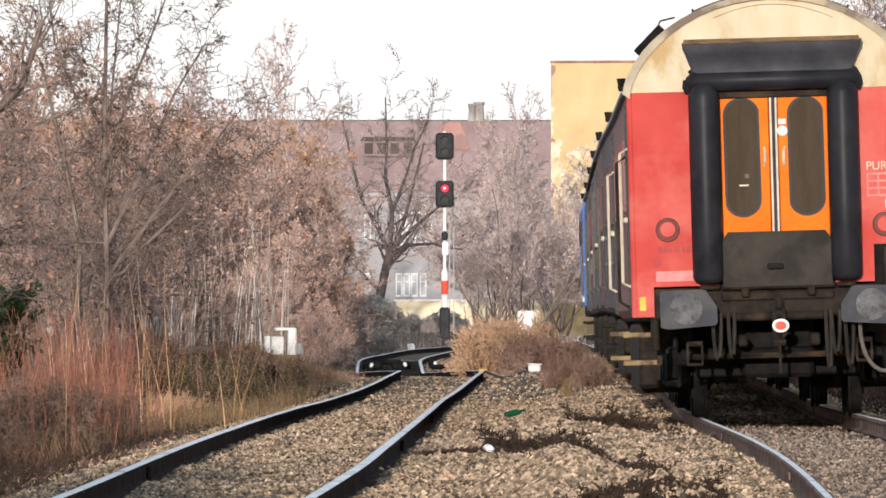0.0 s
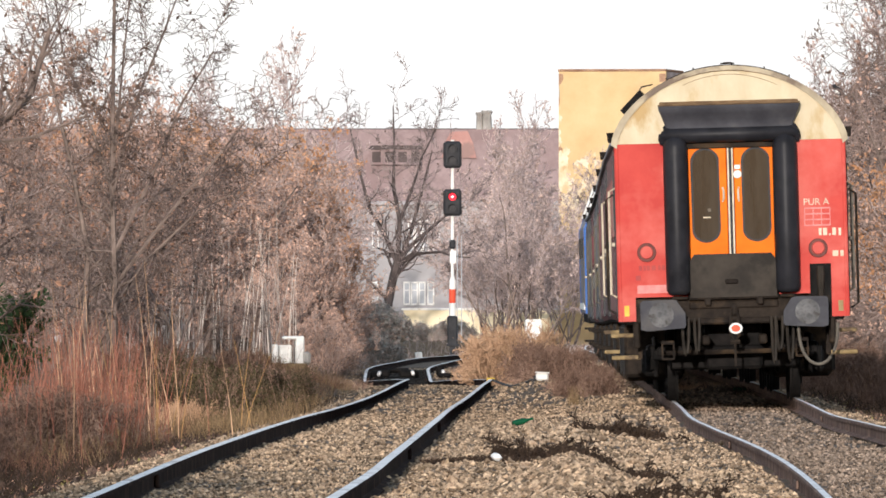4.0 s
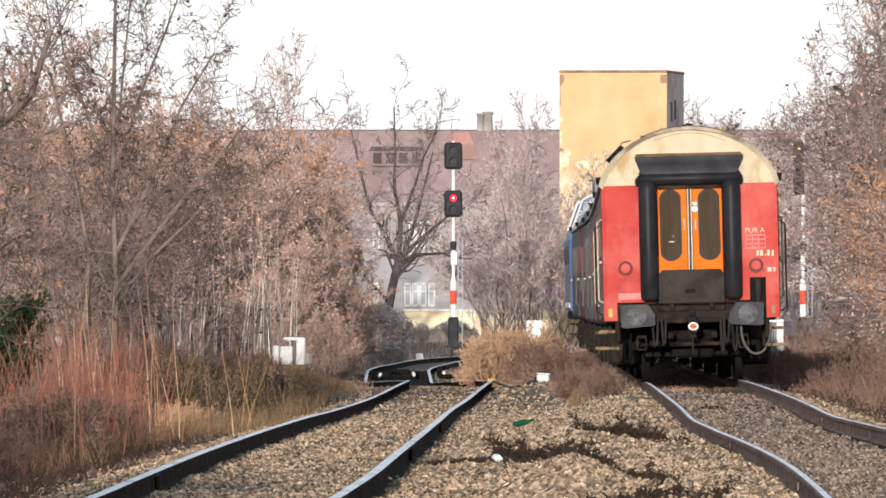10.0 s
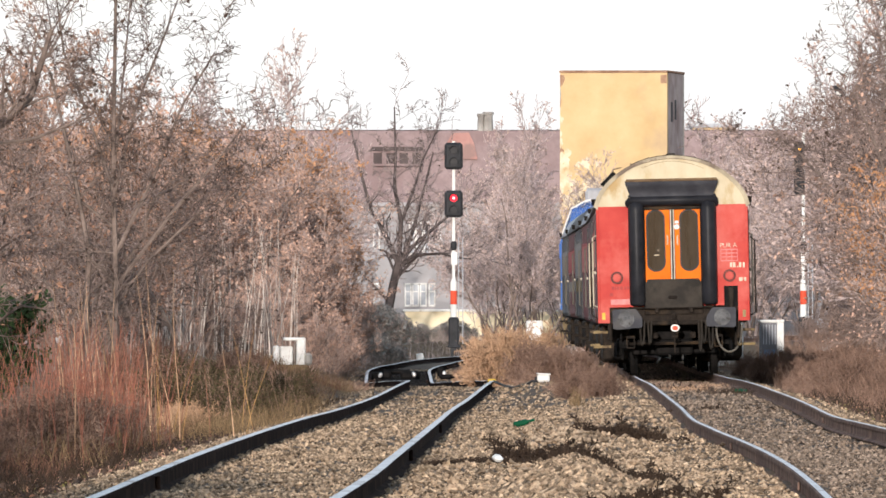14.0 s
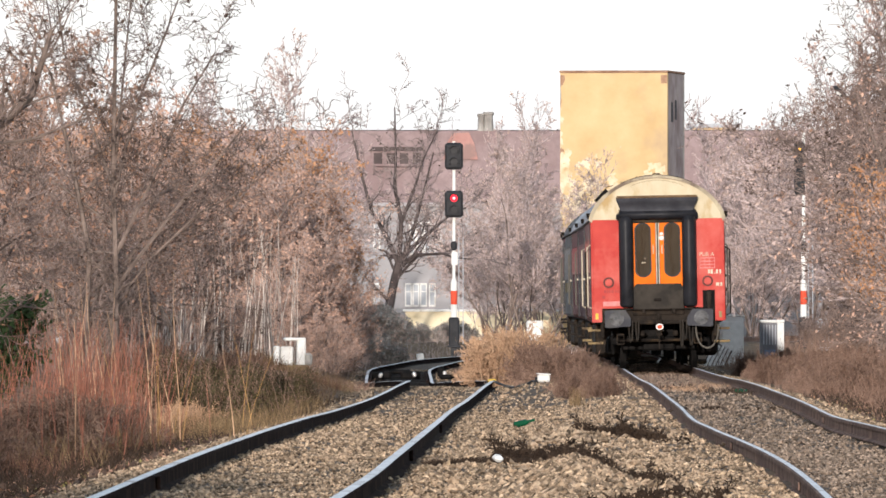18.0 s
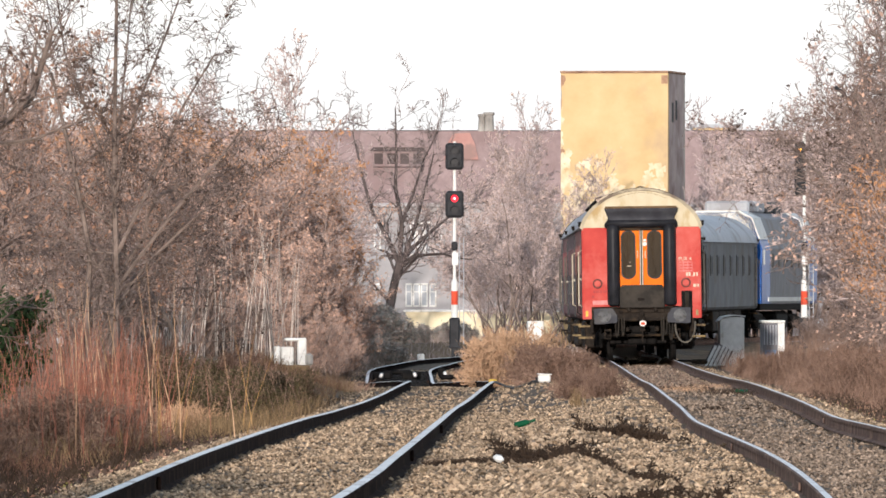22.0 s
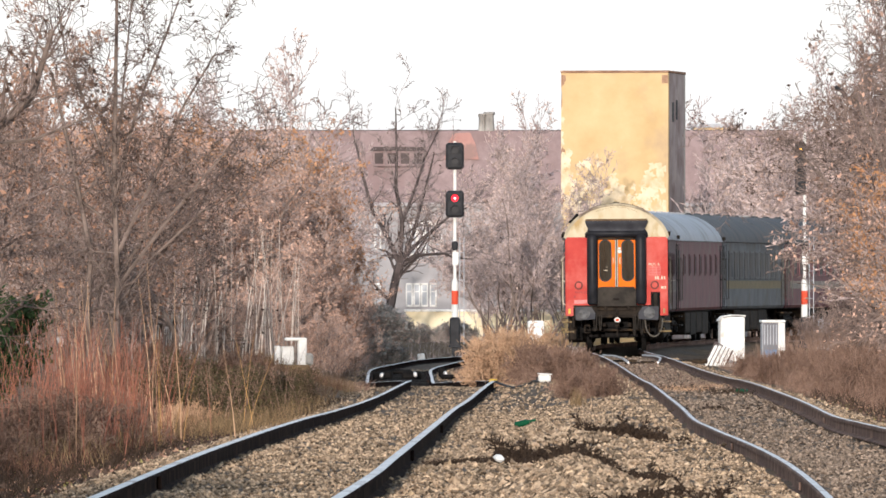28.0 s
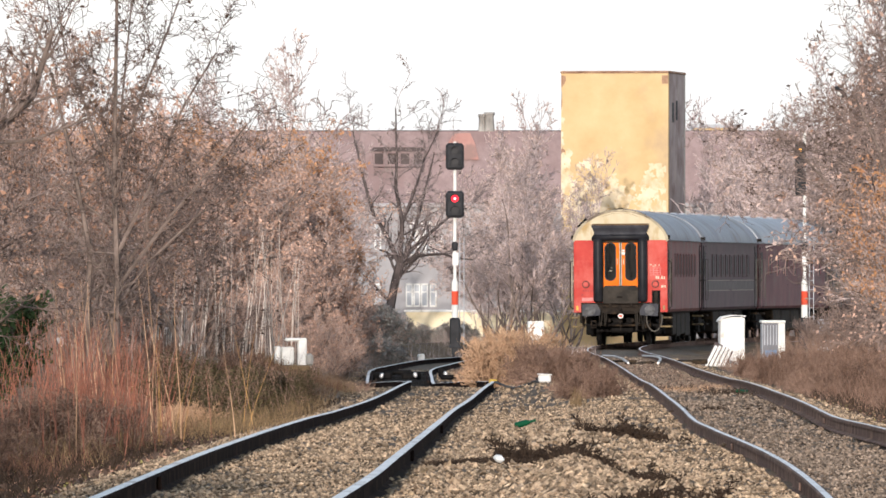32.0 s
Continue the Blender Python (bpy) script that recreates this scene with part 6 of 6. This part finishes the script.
# left verge: tall red stems, dry grass, low dark weeds
blades("tall_stems", "tall thin reddish brown stems of dead weeds", "weeds", np.concatenate([clump(rg, 170, -3.3, 150, 0.25, 6), clump(rg, 150, -3.9, 155, 0.25, 6), clump(rg, 200, -4.2, 168, 0.5, 10)]), rg, 1.25, 0.004, "red_twig", 0.22, 0.1, 4)
blades("tall_stems", "tall thin straw-coloured stems among the weeds", "weeds", np.concatenate([clump(rg, 18, -3.4, 160, 0.45, 10), clump(rg, 8, -4.8, 200, 0.8, 12)]), rg, 1.75, 0.006, "straw", 0.12, 0.05, 4)
blades("dry_weeds", "matted red-brown dead weeds on the verge", "weeds", np.concatenate([verge(3600, 118, 200, 2.0, 4.2, -1), verge(2000, 200, 330, 1.9, 3.6, -1)]), rg, 0.24, 0.004, "weed_red", 0.6, 0.3)
blades("dry_grass", "straw-coloured dry grass on the verge", "grass", np.concatenate([verge(400, 128, 160, 1.9, 3.0, -1), clump(rg, 260, -2.6, 168, 0.3, 4), clump(rg, 260, -2.3, 190, 0.3, 5), clump(rg, 260, -2.9, 178, 0.3, 4), verge(1400, 200, 330, 1.7, 3.4, -1)]), rg, 0.3, 0.004, "dull_straw", 0.5, 0.3)
blades("dark_weeds", "low dark dead weeds along the ballast edge", "weeds", np.concatenate([verge(5600, 92, 150, 1.75, 3.6, -1), verge(1400, 150, 260, 1.55, 2.2, -1)]), rg, 0.14, 0.006, "dark_weed", 0.9, 0.4)
blades("thicket_stems", "thin upright stems of the leafless thicket", "thicket", scatter(rg, 110, -7.5, -3.6, 205, 262), rg, 2.3, 0.006, "twig", 0.35, 0.12, 4)
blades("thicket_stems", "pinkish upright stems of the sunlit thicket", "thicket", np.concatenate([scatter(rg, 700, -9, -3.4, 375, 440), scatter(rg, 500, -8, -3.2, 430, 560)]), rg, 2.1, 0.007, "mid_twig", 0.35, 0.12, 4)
blades("saplings", "slender pale saplings in front of the thicket", "saplings", np.concatenate([scatter(rg, 70, -6.5, -3.3, 320, 385), scatter(rg, 50, -5.6, -3.3, 390, 470)]), rg, 3.0, 0.011, "pale_bark", 0.14, 0.03, 4)
blades("tall_stems", "dry brown stems standing among the low shrubs", "weeds", np.concatenate([clump(rg, 70, -3.2, 196, 0.35, 8), clump(rg, 50, -2.7, 218, 0.3, 10)]), rg, 0.95, 0.004, "dry_brown", 0.3, 0.15, 4)
blades("tall_stems", "a few long golden stalks leaning over the verge", "weeds", np.concatenate([clump(rg, 8, -3.0, 158, 0.25, 4), clump(rg, 3, -2.2, 172, 0.12, 3)]), rg, 1.25, 0.0045, "gold_stalk", 0.35, 0.08, 4)
blades("dry_grass", "pale straw tussocks before the low shrubs", "grass", np.concatenate([clump(rg, 160, -2.5, 178, 0.12, 2), clump(rg, 120, -2.95, 184, 0.15, 2), clump(rg, 120, -2.2, 200, 0.15, 3), clump(rg, 140, -2.1, 226, 0.2, 5)]), rg, 0.34, 0.004, "dull_straw", 0.5, 0.3)
# golden grass bush between the tracks
blades("dry_grass", "golden dry grass clump between the tracks", "grass", clump(rg, 800, 1.3, 310, 0.21, 7), rg, 0.95, 0.003, "straw", 0.4, 0.25, 4)
blades("dry_grass", "straw tuft in front of the brush", "grass", clump(rg, 90, 1.86, 212, 0.05, 1.5), rg, 0.26, 0.004, "dull_straw", 0.3, 0.2)
# brush right of the main track
blades("brush", "brown leafless brush beside the main track", "brush", np.concatenate([verge(2600, 195, 330, 1.9, 5.0, 1), verge(1600, 330, 382, 1.9, 6.0, 1)]), rg, 0.55, 0.0035, "dry_brown", 0.5, 0.2, 4)
blades("brush", "rusty stems rising from the brush", "brush", np.concatenate([verge(700, 215, 330, 2.5, 5.0, 1), verge(900, 395, 440, 4.0, 7.0, 1)]), rg, 0.9, 0.004, "dry_brown", 0.4, 0.15, 4)
blades("dark_weeds", "dark dead weeds low beside the main track", "weeds", verge(1500, 150, 240, 1.7, 3.5, 1), rg, 0.2, 0.006, "dark_weed", 0.8, 0.4)
# dark weed patches in the gravel
blades("dark_weeds", "thin line of dark withered weeds in the gravel", "weeds", scatter(rg, 2600, -0.1, 0.68, 117.5, 118.6), rg, 0.07, 0.004, "dark_weed", 1.0, 0.5)
blades("dry_weeds", "reddish brown dead weeds round the empty track's curve", "weeds", off_track(np.concatenate([scatter(rg, 3400, -4.2, 2.4, 320, 430), verge(1600, 290, 380, 1.2, 2.6, -1)])), rg, 0.24, 0.006, "dry_brown", 0.9, 0.4)
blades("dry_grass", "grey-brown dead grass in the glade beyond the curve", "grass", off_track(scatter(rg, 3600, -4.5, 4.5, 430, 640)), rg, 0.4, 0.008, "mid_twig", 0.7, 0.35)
blades("dark_weeds", "dark patch of weeds between the rails", "weeds", clump(rg, 900, 4.45, 233, 0.3, 6), rg, 0.09, 0.005, "dark_weed", 0.9, 0.4)
tw = rg.uniform(245, 375, 1800)
blades("dry_weeds", "low brown weeds growing between the rails", "weeds", np.stack([x2(tw) + rg.uniform(-0.6, 0.6, 1800), tw], 1), rg, 0.09, 0.004, "dry_brown", 0.8, 0.4)
blades("dry_grass", "short yellow grass tufts between the rails", "grass", np.concatenate([clump(rg, 260, 3.9, 245, 0.2, 5), clump(rg, 200, 4.6, 262, 0.2, 5)]), rg, 0.1, 0.004, "straw", 0.8, 0.4)
# fallen leaves on the verges
for lab, m_, n, sz in (("brown fallen leaves and litter on the verge", "leaf_brown", 4200, 0.026), ("dark rotting leaves on the verge", "leaf_dark", 12000, 0.034), ("small green and olive weeds among the litter", "leaf_olive", 2500, 0.022), ("yellowish green leaves scattered in the litter", "leaf_lime", 1500, 0.017)):
    sp = np.concatenate([verge(n, 86, 210, 1.55, 4.2, -1), verge(n // 3, 130, 240, 1.6, 3.5, 1)])
    V, F = leaves(np.concatenate([sp, ground_z(sp[:, 0], sp[:, 1])[:, None] + rg.uniform(0.0, 0.04, (len(sp), 1))], 1), rg, sz)
    tagged(new("leaf_litter", mesh_np("leaf_litter", V, F, m_)), lab, "leaf litter", kind="stuff")
# far woods, too many to count
fw = np.random.default_rng(9)
base_sets = [skeleton_of(100 + k, height=7.0, stems=3, lean=0.45, levels=3, kids=(2, 2, 1), ratio=0.52, twig=0.013, r0=0.06, up=0.05, first=0.3) for k in range(4)]
VV, FF, off = [], [], 0
cache = [tubes(b[0] + b[1], 3) for b in base_sets]
spots = [(fw.uniform(-13, -2.2), fw.uniform(560, 690), fw.uniform(0.8, 1.15)) for _ in range(46)] + [(fw.uniform(-2, 5.6), fw.uniform(600, 655), fw.uniform(0.55, 0.85)) for _ in range(18)] + [(fw.uniform(11, 24), fw.uniform(560, 760), fw.uniform(0.9, 1.4)) for _ in range(34)]
for x, y, s in spots:
    if -4.8 < x * 600 / y < 1.5:
        continue
    V, F = cache[fw.integers(0, 4)]
    a = fw.uniform(0, 6.28)
    R = np.array([[math.cos(a), -math.sin(a), 0], [math.sin(a), math.cos(a), 0], [0, 0, 1]])
    VV.append(V @ R.T * s + np.array([x, y, gz(x, y)]))
    FF.append(F + off)
    off += len(V)
# the woods' pale colour holds the haze of the distance
tagged(new("far_woods", mesh_np("far_woods", np.concatenate(VV), np.concatenate(FF), "haze_twig")), "pinkish brown leafless woods in the distance, paled for haze", "woods", kind="stuff")

# ---------- ballast stones ----------
OCT = np.array([(1, 0, 0), (0, 1, 0), (-1, 0, 0), (0, -1, 0), (0, 0, 1), (0, 0, -1)], float)
OCF = np.array([(0, 1, 4), (1, 2, 4), (2, 3, 4), (3, 0, 4), (1, 0, 5), (2, 1, 5), (3, 2, 5), (0, 3, 5)])


def stones(n, y0, y1_, size, power=1.0):
    y = y0 + (y1_ - y0) * rg.uniform(0, 1, n) ** power
    x = rg.uniform(0, 1, n) * (x2(y) + 1.75 - x1(y) + 1.85) + x1(y) - 1.85
    keep = np.ones(n, bool)
    for fx in (x1, x2):
        for s in (-1, 1):
            keep &= np.abs(x - fx(y) - s * 0.7535) > 0.075
    x, y = x[keep], y[keep]
    k = len(x)
    V = OCT[None] + rg.normal(0, 0.2, (k, 6, 3))
    sc = size * rg.uniform(0.55, 1.35, (k, 1, 1)) * rg.uniform(0.7, 1.3, (k, 1, 3)) * np.array([1, 1, 0.75])
    a = rg.uniform(0, 6.28, k)
    c, s = np.cos(a)[:, None], np.sin(a)[:, None]
    V = V * sc
    V = np.stack([V[..., 0] * c - V[..., 1] * s, V[..., 0] * s + V[..., 1] * c, V[..., 2]], -1)
    z = ground_z(x, y) + rg.uniform(-0.006, 0.016, k)
    V = V + np.stack([x, y, z], -1)[:, None]
    F = OCF[None] + (np.arange(k) * 6)[:, None, None]
    return V.reshape(-1, 3), F.reshape(-1, 3)


def heap(n, cx, cy, rx, ry, size):
    """A loose heap of bigger stones."""
    V, F = stones(n, 90, 100, size)
    V = V.reshape(-1, 6, 3)
    c = V.mean(1, keepdims=True)
    k = len(V)
    p = np.stack([rg.normal(cx, rx, k), rg.normal(cy, ry, k)], 1)
    p = np.concatenate([p, ground_z(p[:, 0], p[:, 1])[:, None] + rg.uniform(0, 0.03, (k, 1))], 1)
    return (V - c + p[:, None]).reshape(-1, 3), F


sv, sf, off = [], [], 0
for V, F in (heap(6500, 0.95, 97, 0.36, 4, 0.029), heap(1500, 0.7, 106, 0.3, 4, 0.028), heap(900, 1.15, 124, 0.3, 4, 0.028), heap(900, 1.35, 150, 0.4, 8, 0.032)):
    sv.append(V)
    sf.append(F + off)
    off += len(V)
for n, y0, y1_, size in ((62000, 84, 135, 0.017), (38000, 130, 215, 0.02), (15000, 215, 330, 0.027), (9000, 330, 420, 0.03)):
    V, F = stones(n, y0, y1_, size)
    sv.append(V)
    sf.append(F + off)
    off += len(V)
sv = np.concatenate(sv).reshape(-1, 6, 3)
sc = sv.mean(1)
oily = np.abs(sc[:, 0] - x2(sc[:, 1])) < 0.74
for sel, m_, lb in ((~oily, "stone", "loose tan ballast stones between and beside the rails"), (oily, "stone_grey", "darker oily ballast stones between the rails in use")):
    V = sv[sel]
    F = OCF[None] + (np.arange(len(V)) * 6)[:, None, None]
    tagged(new("ballast_stones", mesh_np("ballast_stones", V.reshape(-1, 3), F.reshape(-1, 3), m_)), lb, "gravel", kind="stuff")
shapes = []
for k in range(8):
    V = (OCT + rg.normal(0, 0.2, (6, 3))) * np.array([1, 1, 0.8]) * 0.037
    shapes.append(mesh_np("stone", V, OCF, "stone_one"))
for k in range(290):
    x, y = (rg.normal(0.9, 0.34), rg.uniform(88, 104)) if k % 3 else (rg.uniform(-0.4, 2.2), rg.uniform(86, 118))
    piece("stone", shapes[k % 8], ground, pose(x, y, gz(x, y) + 0.012, rg.uniform(-20, 20), rg.uniform(-20, 20), rg.uniform(0, 360)))


# ---------- the train's run ----------
SPEED, START = 9.78, 147.3      # metres a second; where the last coach's end stands at 0 s


def motions():
    ys = np.linspace(60, 700, 3201)
    arc = np.concatenate([[0], np.cumsum(np.hypot(np.diff(ys), np.diff(x2(ys))))]) + 60

    def on_track(s):
        y = float(np.interp(s, arc, ys))
        return Vector((float(x2(y)), y, float(z2(y)))), float(cant2(y))

    def pose_at(s, half):
        (a, ca), (b, cb) = on_track(s - half), on_track(s + half)
        d = b - a
        m = (a + b) / 2
        return pose(m.x, m.y, m.z, math.degrees(math.atan2(d.z, math.hypot(d.x, d.y))), -(ca + cb) / 2, -math.degrees(math.atan2(d.x, d.y)))

    times = [0.5 * k for k in range(65)]
    for i, c in enumerate(coaches):
        walk(c, [(t, pose_at(START + SPEED * t + 12.35 + COACH * i, 8.6)) for t in times])
    walk(engine, [(t, pose_at(START + SPEED * t + COACH * len(coaches) + 10.3, 6.0)) for t in times])
    spin = SPEED / 0.46
    for axle in rear_axles[0][1]:
        y0 = axle.location.y
        walk(axle, [(t, pose(0, y0, 0.46, -math.degrees(spin * t))) for t in np.arange(0, 32.01, 2 / 30)])


motions()
